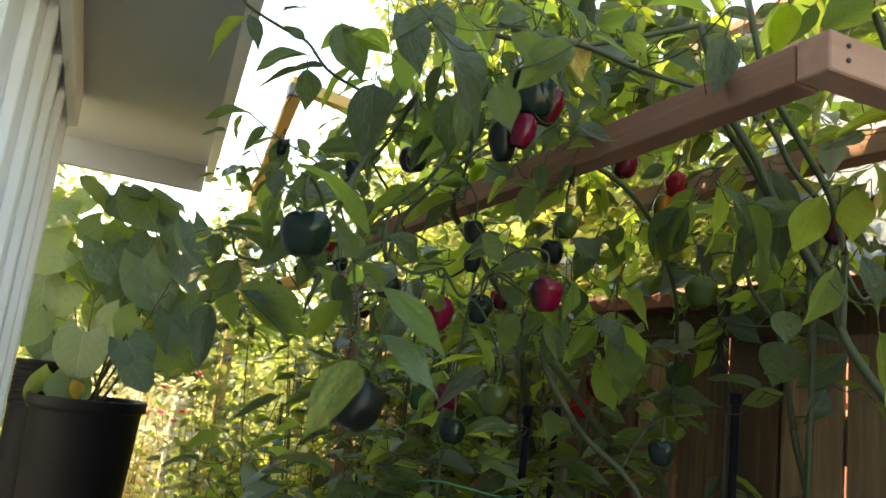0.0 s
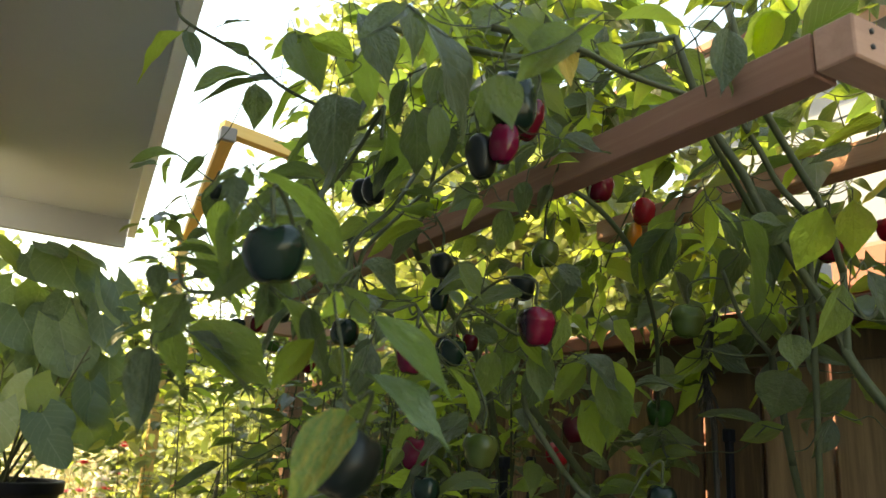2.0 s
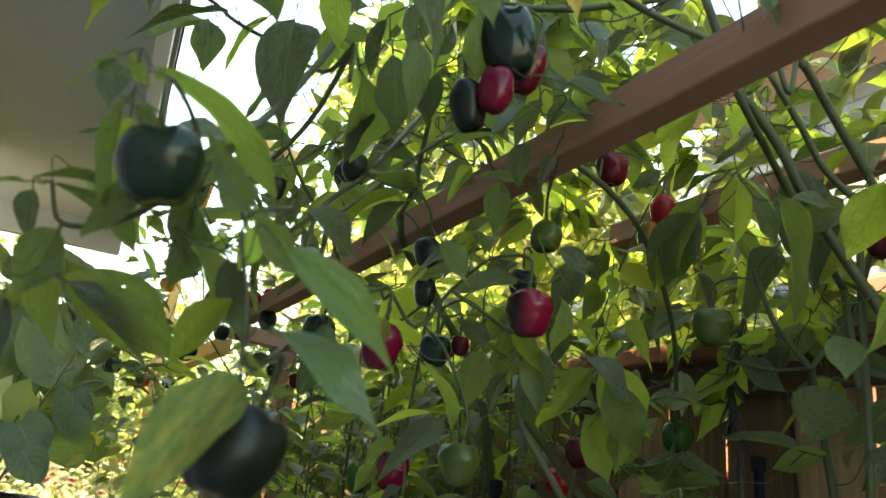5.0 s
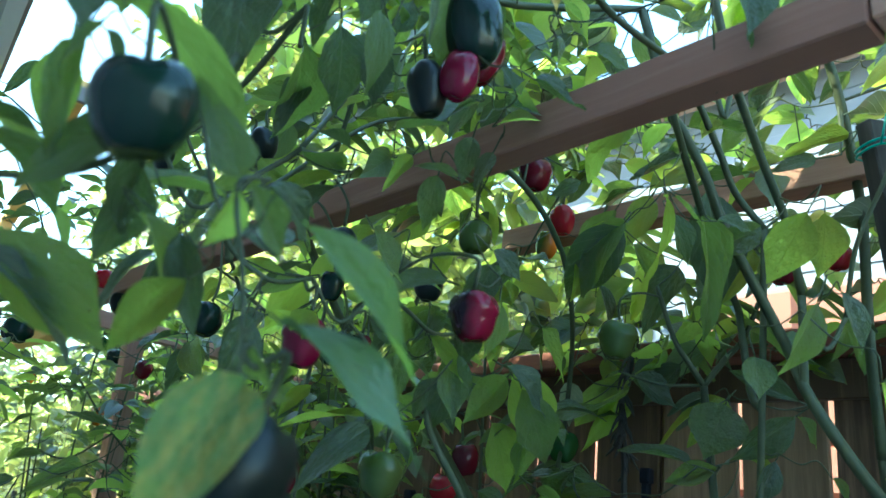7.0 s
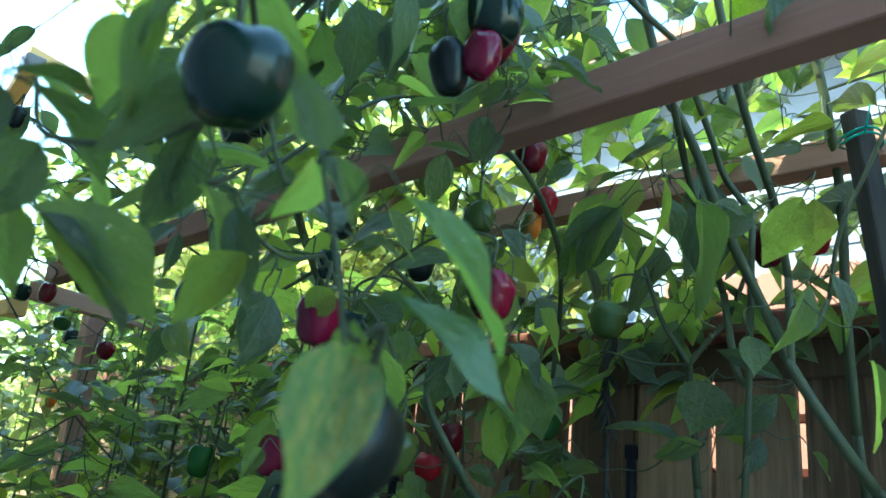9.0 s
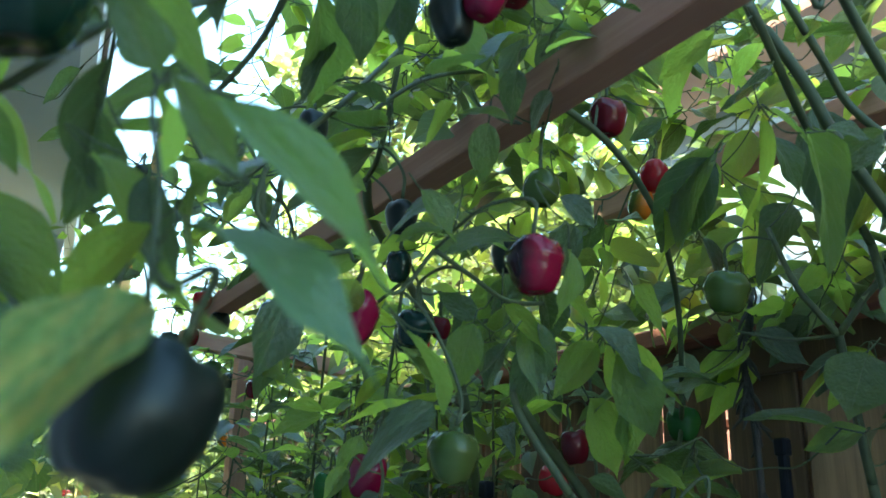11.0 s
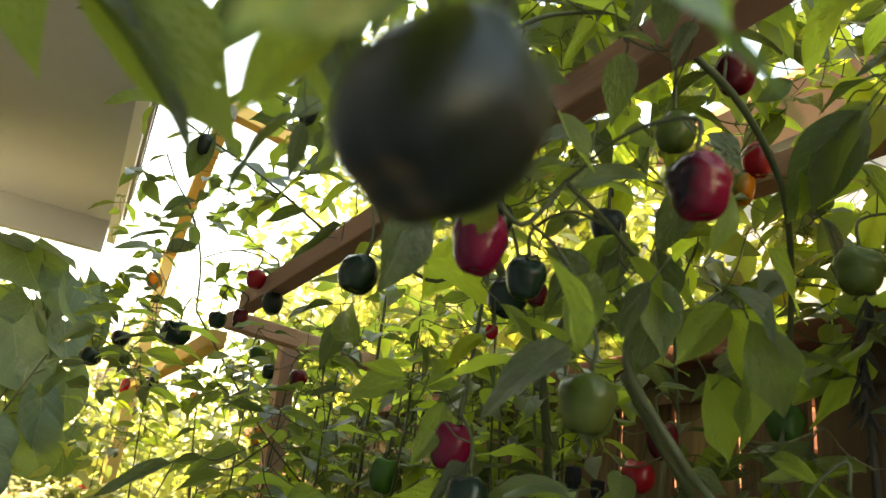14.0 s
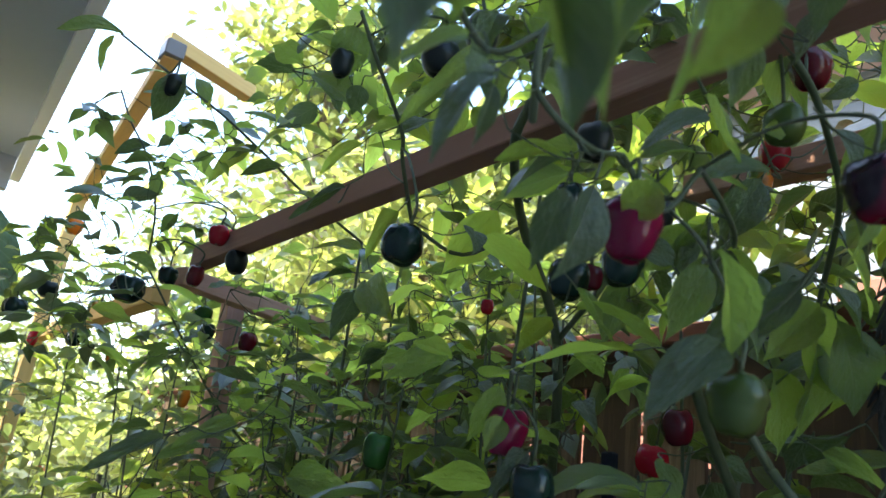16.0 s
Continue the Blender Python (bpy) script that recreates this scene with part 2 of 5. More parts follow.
DARK_DRY = stem_material("dried_black_vine", rgb(0.010, 0.010, 0.010), rgb(0.045, 0.040, 0.035))


def ground_material():
    k = Mat("garden_soil")
    co = k.node("ShaderNodeTexCoord").outputs["Object"]
    a = k.noise(0.9, 5.0, co)
    b = k.noise(28.0, 6.0, co)
    c = k.mix(b, rgb(0.10, 0.075, 0.05), rgb(0.30, 0.24, 0.17))
    c = k.mix(k.ramp(a, (0.42, (0, 0, 0)), (0.62, (1, 1, 1))), c, rgb(0.13, 0.15, 0.06))
    k.set(Base_Color=c, Roughness=0.95)
    k.bump(b, 0.6, 0.02)
    return k.m


GROUND = ground_material()
PATH_MAT = paint_material("path_gravel", rgb(0.56, 0.50, 0.43), 0.9, 0.4)
SOIL = stem_material("potting_soil", rgb(0.02, 0.016, 0.012), rgb(0.06, 0.045, 0.03))
BARK = stem_material("bark", rgb(0.10, 0.075, 0.055), rgb(0.28, 0.22, 0.17))


# ---- building helpers ----
def mesh_of(name, bm, material, smooth=True):
    me = bpy.data.meshes.new(name)
    bm.to_mesh(me)
    bm.free()
    me.materials.append(material)
    if smooth:
        me.shade_smooth()
    return me


def part(name, bm, material, parent=None, label="", smooth=True, place=None):
    ob = new(name, mesh_of(name, bm, material, smooth))
    ob.parent = parent
    if place is not None:
        ob.matrix_basis = place
    if label:
        tagged(ob, label)
    return ob


def thing(name, label, category, at=(0, 0, 0), group="", kind=""):
    ob = new(name)
    ob.location = at
    ob.empty_display_size = 0.05
    return tagged(ob, label, category, group, kind)


def box(sx, sy, sz, bevel=0.003, at=(0, 0, 0), segs=1):
    bm = bmesh.new()
    bmesh.ops.create_cube(bm, size=1)
    bmesh.ops.scale(bm, vec=(sx, sy, sz), verts=bm.verts)
    if bevel:
        bmesh.ops.bevel(bm, geom=bm.edges[:], offset=bevel, segments=segs, affect="EDGES")
    bmesh.ops.translate(bm, vec=at, verts=bm.verts)
    return bm


def frame_along(a, b, up=Vector((0, 0, 1))):
    """A pose at a whose z runs to b."""
    z = (Vector(b) - Vector(a)).normalized()
    x = up.cross(z)
    if x.length < 1e-4:
        x = Vector((1, 0, 0))
    x.normalize()
    y = z.cross(x)
    m = Matrix((x, y, z)).transposed().to_4x4()
    m.translation = Vector(a)
    return m


def lumber(name, a, b, w, h, material, parent, label="", bevel=0.0018):
    """A sawn piece from a to b, w wide and h high."""
    n = (Vector(b) - Vector(a)).length
    bm = box(w, h, n, bevel, (0, 0, n / 2))
    ob = part(name, bm, material, parent, label, False)
    ob.matrix_basis = (Matrix.Translation(-parent.location) if parent else Matrix()) @ frame_along(a, b)
    return ob


def curve_points(pts, per=6):
    """Catmull-Rom through the points."""
    p = [Vector(q) for q in pts]
    p = [p[0] * 2 - p[1], *p, p[-1] * 2 - p[-2]]
    out = []
    for i in range(1, len(p) - 2):
        for j in range(per):
            t = j / per
            out.append(0.5 * ((2 * p[i]) + (p[i + 1] - p[i - 1]) * t + (2 * p[i - 1] - 5 * p[i] + 4 * p[i + 1] - p[i + 2]) * t * t + (3 * p[i] - p[i - 1] - 3 * p[i + 1] + p[i + 2]) * t ** 3))
    out.append(p[-2])
    return out


def add_tube(verts, faces, pts, r0, r1, sides=6):
    """Append a tube along the points to the lists."""
    n = len(pts)
    ref = Vector((0.31, 0.52, 0.79))
    start = len(verts)
    for i, q in enumerate(pts):
        d = pts[min(i + 1, n - 1)] - pts[max(i - 1, 0)]
        d = d.normalized() if d.length > 1e-7 else Vector((0, 0, 1))
        x = d.cross(ref)
        x = x.normalized() if x.length > 1e-4 else Vector((1, 0, 0))
        y = d.cross(x)
        r = r0 + (r1 - r0) * i / max(1, n - 1)
        for k in range(sides):
            a = 2 * math.pi * k / sides
            verts.append(q + x * (r * math.cos(a)) + y * (r * math.sin(a)))
    for i in range(n - 1):
        for k in range(sides):
            a, b = start + i * sides + k, start + i * sides + (k + 1) % sides
            faces.append((a, b, b + sides, a + sides))
    faces.append(tuple(start + k for k in range(sides))[::-1])
    faces.append(tuple(start + (n - 1) * sides + k for k in range(sides)))


def tube_object(name, verts, faces, material, parent=None, label=""):
    me = bpy.data.meshes.new(name)
    me.from_pydata([tuple(v) for v in verts], [], faces)
    me.materials.append(material)
    me.shade_smooth()
    ob = new(name, me)
    ob.parent = parent
    if parent:
        ob.matrix_basis = Matrix.Translation(-parent.location)
    if label:
        tagged(ob, label)
    return ob


# ---- leaf blades ----
LEAF_ROWS = (0.0, 0.10, 0.26, 0.45, 0.64, 0.82, 1.0)


def blade(half, droop, fold, wave, twist, heart=0.0, rows=LEAF_ROWS, across=(-1, -0.5, 0, 0.5, 1), ruffle=0.0, curl=0.0):
    """Points and UVs of a blade one long, along +y, with half width half(v) as a share of the width."""
    pts, uvs, faces = [], [], []
    for v in rows:
        for u in across:
            w = half(v) * u
            y = v - heart * abs(u) ** 1.5 * (1 - v) ** 3
            z = -droop * v * v + fold * abs(w) + wave * math.sin(v * 7 + u * 1.5) * abs(u) - 0.35 * fold * abs(u) * abs(w)
            z += ruffle * u * u * math.sin(v * 15 + (2.1 if u > 0 else 0)) * v ** 0.3 - curl * math.sin(v * 3.1) * 0.5
            w *= 1 + ruffle * 1.2 * math.sin(v * 19 + 3 * u)
            a = twist * v
            pts.append((w * math.cos(a) - z * math.sin(a) * 0.3, y, z + w * math.sin(a)))
            uvs.append((0.5 + 0.5 * u, v))
    n = len(across)
    for i in range(len(rows) - 1):
        for j in range(n - 1):
            a = i * n + j
            faces.append((a, a + 1, a + n + 1, a + n))
    return pts, uvs, faces


def ovate(v):
    return 0.5 * (math.sin(math.pi * min(1, v ** 0.72)) ** (0.80 + 0.6 * v) if 0 < v < 1 else 0) + 0.004


def lance(v):
    return 0.5 * (math.sin(math.pi * v ** 0.9) ** 1.1 if 0 < v < 1 else 0) + 0.004


def cordate(v):
    if v < 0.40:
        return 0.5 * (1 - 0.42 * ((0.40 - v) / 0.40) ** 2)
    return 0.5 * max(0.0, 1 - ((v - 0.40) / 0.60) ** 1.9) ** 0.72 + 0.003


BLADES = [blade(ovate, 0.14, 0.34, 0.028, 0.15), blade(ovate, 0.30, 0.22, 0.032, -0.25), blade(lance, 0.22, 0.42, 0.020, 0.35),
          blade(ovate, 0.05, 0.46, 0.035, 0.05), blade(lance, 0.36, 0.26, 0.028, -0.3), blade(ovate, 0.42, 0.14, 0.04, 0.4)]
def acute(v):
    return 0.5 * (min(1, (v / 0.16) ** 0.6) * (1 - max(0, v - 0.16) / 0.84) ** 0.85 if 0 < v < 1 else 0) + 0.003


FINE_ROWS, FINE_ACROSS = [i / 14 for i in range(15)], (-1, -0.66, -0.33, 0, 0.33, 0.66, 1)


def fine(half, *shape, heart=0.0, ruffle=0.012, curl=0.0):
    return blade(half, *shape, heart, FINE_ROWS, FINE_ACROSS, ruffle, curl)


FINE_BLADES = [fine(ovate, 0.14, 0.34, 0.028, 0.15), fine(ovate, 0.30, 0.22, 0.032, -0.25, ruffle=0.02), fine(lance, 0.22, 0.42, 0.020, 0.35), fine(ovate, 0.02, 0.46, 0.035, 0.05, curl=0.12),
               fine(lance, 0.36, 0.26, 0.028, -0.3, ruffle=0.022), fine(ovate, 0.42, 0.14, 0.04, 0.4), fine(ovate, 0.10, 0.20, 0.02, -0.5, curl=-0.10), fine(acute, 0.20, 0.30, 0.02, 0.2, ruffle=0.018)]
FAR_ROWS, FAR_ACROSS = (0.0, 0.22, 0.6, 1.0), (-1, 0, 1)
FAR_BLADES = [blade(ovate, 0.2, 0.25, 0, 0.1, 0, FAR_ROWS, FAR_ACROSS), blade(lance, 0.3, 0.2, 0, -0.2, 0, FAR_ROWS, FAR_ACROSS), blade(ovate, 0.05, 0.3, 0, 0.2, 0, FAR_ROWS, FAR_ACROSS)]
HEARTS = [fine(cordate, 0.12, 0.10, 0.03, 0.1, heart=0.26), fine(cordate, 0.25, 0.16, 0.025, -0.1, heart=0.28), fine(cordate, 0.02, 0.22, 0.035, 0.15, heart=0.24, curl=0.1)]


def blade_mesh(name, b, material):
    pts, uvs, faces = b
    me = bpy.data.meshes.new(name)
    me.from_pydata(pts, [], faces)
    lay = me.uv_layers.new(name="UVMap")
    for lp in me.loops:
        lay.data[lp.index].uv = uvs[lp.vertex_index]
    me.materials.append(material)
    me.shade_smooth()
    return me


LEAF_MESH = {"leaf": [blade_mesh("leaf", b, LEAF) for b in FINE_BLADES], "spot": [blade_mesh("leaf", fine(ovate, 0.10, 0.22, 0.02, 0.1, ruffle=0.03), LEAF_SPOT)],
             "young": [blade_mesh("leaf", b, LEAF_YOUNG) for b in FINE_BLADES[:3]], "yellow": [blade_mesh("leaf", b, LEAF_YELLOW) for b in BLADES[:1]], "heart": [blade_mesh("leaf", b, LEAF_HEART) for b in HEARTS]}


def leaf_pose(foot, tip, share, normal):
    """The pose that lays a blade from foot to tip with its upper face along normal."""
    y = Vector(tip) - Vector(foot)
    n = y.length
    y = y.normalized()
    x = y.cross(normal)
    if x.length < 0.05:
        x = y.cross(Vector((0.3, -0.7, 0.2)))
    x.normalize()
    z = x.cross(y)
    m = Matrix((x * n * share, y * n, z * n)).transposed().to_4x4()
    m.translation = Vector(foot)
    return m


def leaf_mass(name, blades, poses, material, parent=None, label=""):
    """Many blades joined into one mesh."""
    arrs = [(np.array(p), np.array(u), np.array(f)) for p, u, f in blades]
    V, U, Fc, k = [], [], [], 0
    for i, m in enumerate(poses):
        p, u, f = arrs[i % len(arrs)]
        M = np.array(m)
        V.append(p @ M[:3, :3].T + M[:3, 3])
        U.append(u[f.ravel()])
        Fc.append(f + k)
        k += len(p)
    V, U, Fc = np.concatenate(V), np.concatenate(U), np.concatenate(Fc)
    me = bpy.data.meshes.new(name)
    me.from_pydata(V.tolist(), [], Fc.tolist())
    lay = me.uv_layers.new(name="UVMap")
    lay.data.foreach_set("uv", U.ravel())
    me.materials.append(material)
    me.shade_smooth()
    ob = new(name, me)
    ob.parent = parent
    if parent:
        ob.matrix_basis = Matrix.Translation(-parent.location)
    return tagged(ob, label, kind="stuff")


# ---- ground ----
def ground():
    bm = bmesh.new()
    bmesh.ops.create_grid(bm, x_segments=60, y_segments=60, size=1)
    for v in bm.verts:
        r = max(abs(v.co.x), abs(v.co.y))
        s = 3 + 1500 * max(0, r - 0.35) ** 4
        v.co.x, v.co.y = v.co.x * (10 + s), v.co.y * (10 + s)
        v.co.z = 0.02 * noise.noise(v.co * 0.8)
    ob = part("ground", bm, GROUND)
    return tagged(ob, "brown garden soil with low weeds", "ground", kind="structure")


def garden_path():
    bm = bmesh.new()
    rows = []
    for i in range(40):
        y = -3.9 + i * 0.5
        c = 0.06 + 0.10 * max(y, 1.0) + 0.1 * math.sin(y * 0.6)
        # The unseen near end is widened so its pale gravel bounces light upward.
        w = (0.40 if y > 3.0 else 0.62) + 0.05 * math.sin(y * 1.7)
        rows.append([bm.verts.new((c + w * s, y, 0.035 - 0.012 * abs(s))) for s in (-1, -0.5, 0, 0.5, 1)])
    for a, b in zip(rows, rows[1:]):
        for j in range(4):
            bm.faces.new((a[j], a[j + 1], b[j + 1], b[j]))
    return tagged(part("path", bm, PATH_MAT), "pale gravel garden path, its unseen near end widened to bounce light", "path", kind="structure")


ground()
garden_path()

# ---- the house with its eave ----
WALL_X, WALL_END, SOFFIT_Z, EAVE_END = -0.185, 2.75, 2.40, 3.36


def eave_x(y):
    """The outer line of the eave."""
    return 0.262 + 0.088 * (y - 1.87)


def prism(outline, z0, z1):
    bm = bmesh.new()
    lo = [bm.verts.new((x, y, z0)) for x, y in outline]
    hi = [bm.verts.new((x, y, z1)) for x, y in outline]
    n = len(outline)
    bm.faces.new(lo[::-1])
    bm.faces.new(hi)
    for i in range(n):
        bm.faces.new((lo[i], lo[(i + 1) % n], hi[(i + 1) % n], hi[i]))
    return bm


def house():
    h = thing("house", "white board-and-batten house with a deep grey-green eave", "house")
    part("wall", box(0.14, 7.7, 2.46, 0.004, (WALL_X - 0.07, WALL_END - 3.85, 1.23)), WHITE, h, "white painted wall", False)
    part("end_wall", box(5.0, 0.14, 2.46, 0.004, (WALL_X - 2.643, WALL_END - 0.072, 1.23)), WHITE, h, "", False)
    y = WALL_END - 0.05
    k = 0
    while y > -4.5:
        w = 0.09 if k == 0 else 0.045
        bm = box(0.022, w, 2.38, 0.003, (WALL_X + 0.011, y, 1.21))
        part("corner_board" if k == 0 else "batten", bm, WHITE, h, "", False)
        y -= 0.30
        k += 1
    part("frieze_board", box(0.028, WALL_END + 4.3, 0.12, 0.003, (WALL_X + 0.036, WALL_END / 2 - 2.15, 2.335)), WHITE, h, "", False)
    ya, yb = -4.0, EAVE_END
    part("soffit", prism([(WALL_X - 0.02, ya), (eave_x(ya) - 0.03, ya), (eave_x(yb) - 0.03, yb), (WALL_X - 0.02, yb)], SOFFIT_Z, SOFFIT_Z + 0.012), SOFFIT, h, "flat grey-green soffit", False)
    part("fascia", prism([(eave_x(ya) - 0.032, ya), (eave_x(ya), ya), (eave_x(yb + 0.12), yb + 0.12), (eave_x(yb + 0.12) - 0.032, yb + 0.12)], SOFFIT_Z - 0.045, SOFFIT_Z + 0.16), FASCIA, h, "pale cream fascia board", False)
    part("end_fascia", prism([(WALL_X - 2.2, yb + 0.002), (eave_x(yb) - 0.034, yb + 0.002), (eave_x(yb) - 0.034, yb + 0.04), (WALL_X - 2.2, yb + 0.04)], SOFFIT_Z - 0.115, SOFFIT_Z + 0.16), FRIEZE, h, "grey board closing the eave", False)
    part("drip_edge", prism([(eave_x(ya) + 0.001, ya), (eave_x(ya) + 0.012, ya), (eave_x(yb + 0.13) + 0.012, yb + 0.13), (eave_x(yb + 0.13) + 0.001, yb + 0.13)], SOFFIT_Z + 0.06, SOFFIT_Z + 0.175), METAL, h, "", False)
    # Unseen roof slope, ridge height chosen to keep sun off bed and fence.
    bm = bmesh.new()
    q = [(eave_x(ya) + 0.03, ya, 2.56), (eave_x(yb) + 0.03, yb + 0.16, 2.56), (-3.2, yb + 0.16, 5.6), (-3.2, ya, 5.6)]
    lo = [bm.verts.new(c) for c in q]
    hi = [bm.verts.new((c[0], c[1], c[2] + 0.04)) for c in q]
    bm.faces.new(lo[::-1])
    bm.faces.new(hi)
    for i in range(4):
        bm.faces.new((lo[i], lo[(i + 1) % 4], hi[(i + 1) % 4], hi[i]))
    part("roof", bm, ROOFING, h, "", False)
    verts, faces = [], []
    add_tube(verts, faces, curve_points([(WALL_X + 0.03, 2.05, 2.40), (WALL_X + 0.035, 2.06, 2.30), (WALL_X + 0.03, 2.20, 2.26), (WALL_X + 0.03, 2.34, 2.30), (WALL_X + 0.03, 2.36, 2.40)]), 0.004, 0.004)
    tube_object("cable", verts, faces, FASCIA, h, "white cable looped under the eave")


house()

# ---- unseen low wall added behind the viewpoint: closes the yard, bounces light ----
back = part("wall_south", box(12.0, 0.16, 1.9, 0.004, (1.0, -9.0, 0.95)), BOUNCE_WALL, None, "", False)
tagged(back, "unseen plain pale wall added to close the yard and bounce light", "wall", kind="structure")

# ---- board fence ----
FENCE_X, BOARD, FIRST_GAP, FENCE_TOP = 1.27, 0.1418, 0.9456, 1.80


def fence():
    f = thing("fence", "weathered brown cedar board fence with a flat cap rail", "fence", (FENCE_X, 0, 0))
    half = mesh_of("fence_board", box(0.011, BOARD - 0.0098, FENCE_TOP - 0.06, 0.002, (0, 0, (FENCE_TOP + 0.06) / 2)), FENCE, False)
    for i in range(-17, 22):
        b = new("fence_board", half)
        b.parent = f
        b.location = (0.009 + random.uniform(-0.002, 0.002), FIRST_GAP + (i + 0.5) * BOARD, random.uniform(-0.004, 0.004))
        b.rotation_euler = (0, 0, random.uniform(-0.012, 0.012))
    for z in (0.35, 1.55):
        part("rail", box(0.038, 5.5, 0.089, 0.003, (0.040, 1.3, z)), FENCE, f, "", False)
    part("cap_rail", box(0.14, 5.6, 0.036, 0.004, (0.012, 1.28, FENCE_TOP + 0.020)), CAP, f, "reddish brown cap rail", False)
    part("trim_board", box(0.016, 5.56, 0.06, 0.002, (-0.011, 1.28, FENCE_TOP - 0.032)), FENCE, f, "", False)
    for y in (-1.3, 1.1, 3.5):
        part("fence_post", box(0.089, 0.089, FENCE_TOP - 0.005, 0.004, (0.065, y, FENCE_TOP / 2)), FENCE, f, "", False)


fence()

# ---- neighbour's house beyond the fence ----
def neighbour():
    h = thing("neighbour_house", "pale sunlit neighbouring house behind the fence", "house", (4.6, -0.2, 0))
    for i in range(23):
        part("siding_board", box(0.03, 9.0, 0.20, 0.004, (0.012 * (i % 2), 0, 0.1 + 0.195 * i)), NEIGHBOUR, h, "", False)
    bm = bmesh.new()
    q = [(-0.6, -5, 4.5), (-0.6, 5, 4.5), (3.0, 5, 6.0), (3.0, -5, 6.0)]
    lo = [bm.verts.new(c) for c in q]
    hi = [bm.verts.new((c[0], c[1], c[2] + 0.06)) for c in q]
    bm.faces.new(lo[::-1])
    bm.faces.new(hi)
    for i in range(4):
        bm.faces.new((lo[i], lo[(i + 1) % 4], hi[(i + 1) % 4], hi[i]))
    part("roof", bm, TERRACOTTA, h, "", False)
    w = thing("garden_wall", "rough terracotta garden wall beyond the fence", "wall", (2.3, 2.0, 0))
    blk = mesh_of("block", box(0.16, 0.29, 0.145, 0.018), TERRACOTTA, False)
    for j in range(15):
        for i in range(16 if j < 14 else 7):
            b = new("block", blk)
            b.parent = w
            b.location = (random.uniform(-0.012, 0.012), (i - 8 + 0.5 * (j % 2)) * 0.30, 0.075 + j * 0.15)
            b.rotation_euler = (random.uniform(-.03, .03), random.uniform(-.03, .03), random.uniform(-.03, .03))


neighbour()

# ---- timber trellis over the bed ----
def trellis():
    t = thing("trellis", "reddish cedar trellis frame of square battens over the pepper bed", "trellis", (0.66, 1.3, 0))
    lumber("beam", (0.616, 0.4945, 1.9065), (0.606, 2.165, 1.9050), 0.036, 0.043, BEAM, t, "square cedar beam")
    lumber("beam", (1.04, 0.45, 1.985), (1.045, 1.27, 2.005), 0.040, 0.040, BEAM, t)
    lumber("cross_piece", (0.5975, 0.4735, 1.9070), (1.30, 0.4685, 1.925), 0.038, 0.041, BEAM, t, "cedar cross piece with two screw holes")
    lumber("cross_piece", (0.580, 2.188, 1.864), (1.05, 2.32, 1.87), 0.040, 0.040, BEAM, t)
    lumber("post", (0.87, 2.36, 0.0), (0.785, 2.36, 1.90), 0.045, 0.045, BEAM, t, "slightly leaning cedar post")
    lumber("post", (1.28, 0.514, 0.0), (1.26, 0.514, 1.90), 0.040, 0.040, BEAM, t)
    for dz in (0.008, -0.007):
        bm = bmesh.new()
        bmesh.ops.create_cone(bm, segments=10, radius1=0.0026, radius2=0.0026, depth=0.003, cap_ends=True)
        ob = part("screw", bm, DARK_DRY, t)
        ob.matrix_basis = Matrix.Translation(-t.location) @ pose(0.622, 0.4540, 1.9085 + dz, 90, 0, 0)


trellis()


def far_trellis():
    t = thing("sunlit_trellis", "tall trellis frame with warm sunlight in its wood colour", "trellis", (0.55, 3.0, 0))
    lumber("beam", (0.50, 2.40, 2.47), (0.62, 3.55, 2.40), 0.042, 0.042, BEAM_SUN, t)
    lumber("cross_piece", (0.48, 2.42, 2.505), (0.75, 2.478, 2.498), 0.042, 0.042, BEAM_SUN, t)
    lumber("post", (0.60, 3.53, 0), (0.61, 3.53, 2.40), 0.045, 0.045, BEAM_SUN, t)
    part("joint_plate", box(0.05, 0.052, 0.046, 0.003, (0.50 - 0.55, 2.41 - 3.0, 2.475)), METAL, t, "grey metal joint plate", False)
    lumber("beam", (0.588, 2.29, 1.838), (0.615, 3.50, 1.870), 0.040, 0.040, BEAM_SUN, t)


far_trellis()


def grey_post():
    p = thing("grey_post", "weathered grey timber stake leaning by the fence", "post", (1.235, 0.50, 0))
    lumber("stake", (1.235, 0.50, 0), (0.98, 0.62, 2.015), 0.022, 0.030, GREY, p)
    verts, faces = [], []
    for dz in (0, 0.007):
        ring = [Vector((0.986 + 0.024 * math.cos(a), 0.617 + 0.024 * math.sin(a), 1.975 + dz + 0.003 * math.sin(2 * a))) for a in [i * math.pi / 8 for i in range(17)]]
        add_tube(verts, faces, ring, 0.0016, 0.0016)
    add_tube(verts, faces, [Vector((0.964, 0.607, 1.977)), Vector((0.955, 0.600, 1.99)), Vector((0.958, 0.597, 2.01))], 0.0014, 0.001)
    tube_object("tie", verts, faces, TEAL, p, "teal plant tie")


grey_post()


def garden_stake(x, y, top):
    s = thing("garden_stake", "thin black plastic garden stake", "stake", (x, y, 0), "garden stakes")
    part("rod", box(0.011, 0.011, top, 0.002, (0, 0, top / 2)), BLACK_PLASTIC, s, "", False)
    part("cap", box(0.015, 0.015, 0.02, 0.002, (0, 0, top - 0.008)), BLACK_PLASTIC, s, "", False)


for sx, sy, sz in ((0.996, 0.933, 1.605), (0.754, 1.177, 1.545), (0.884, 1.281, 1.548), (1.10, 0.70, 1.50)):
    garden_stake(sx, sy, sz)

# ---- potted plant under the eave ----
POT = Vector((0.075, 3.27, 0.72))


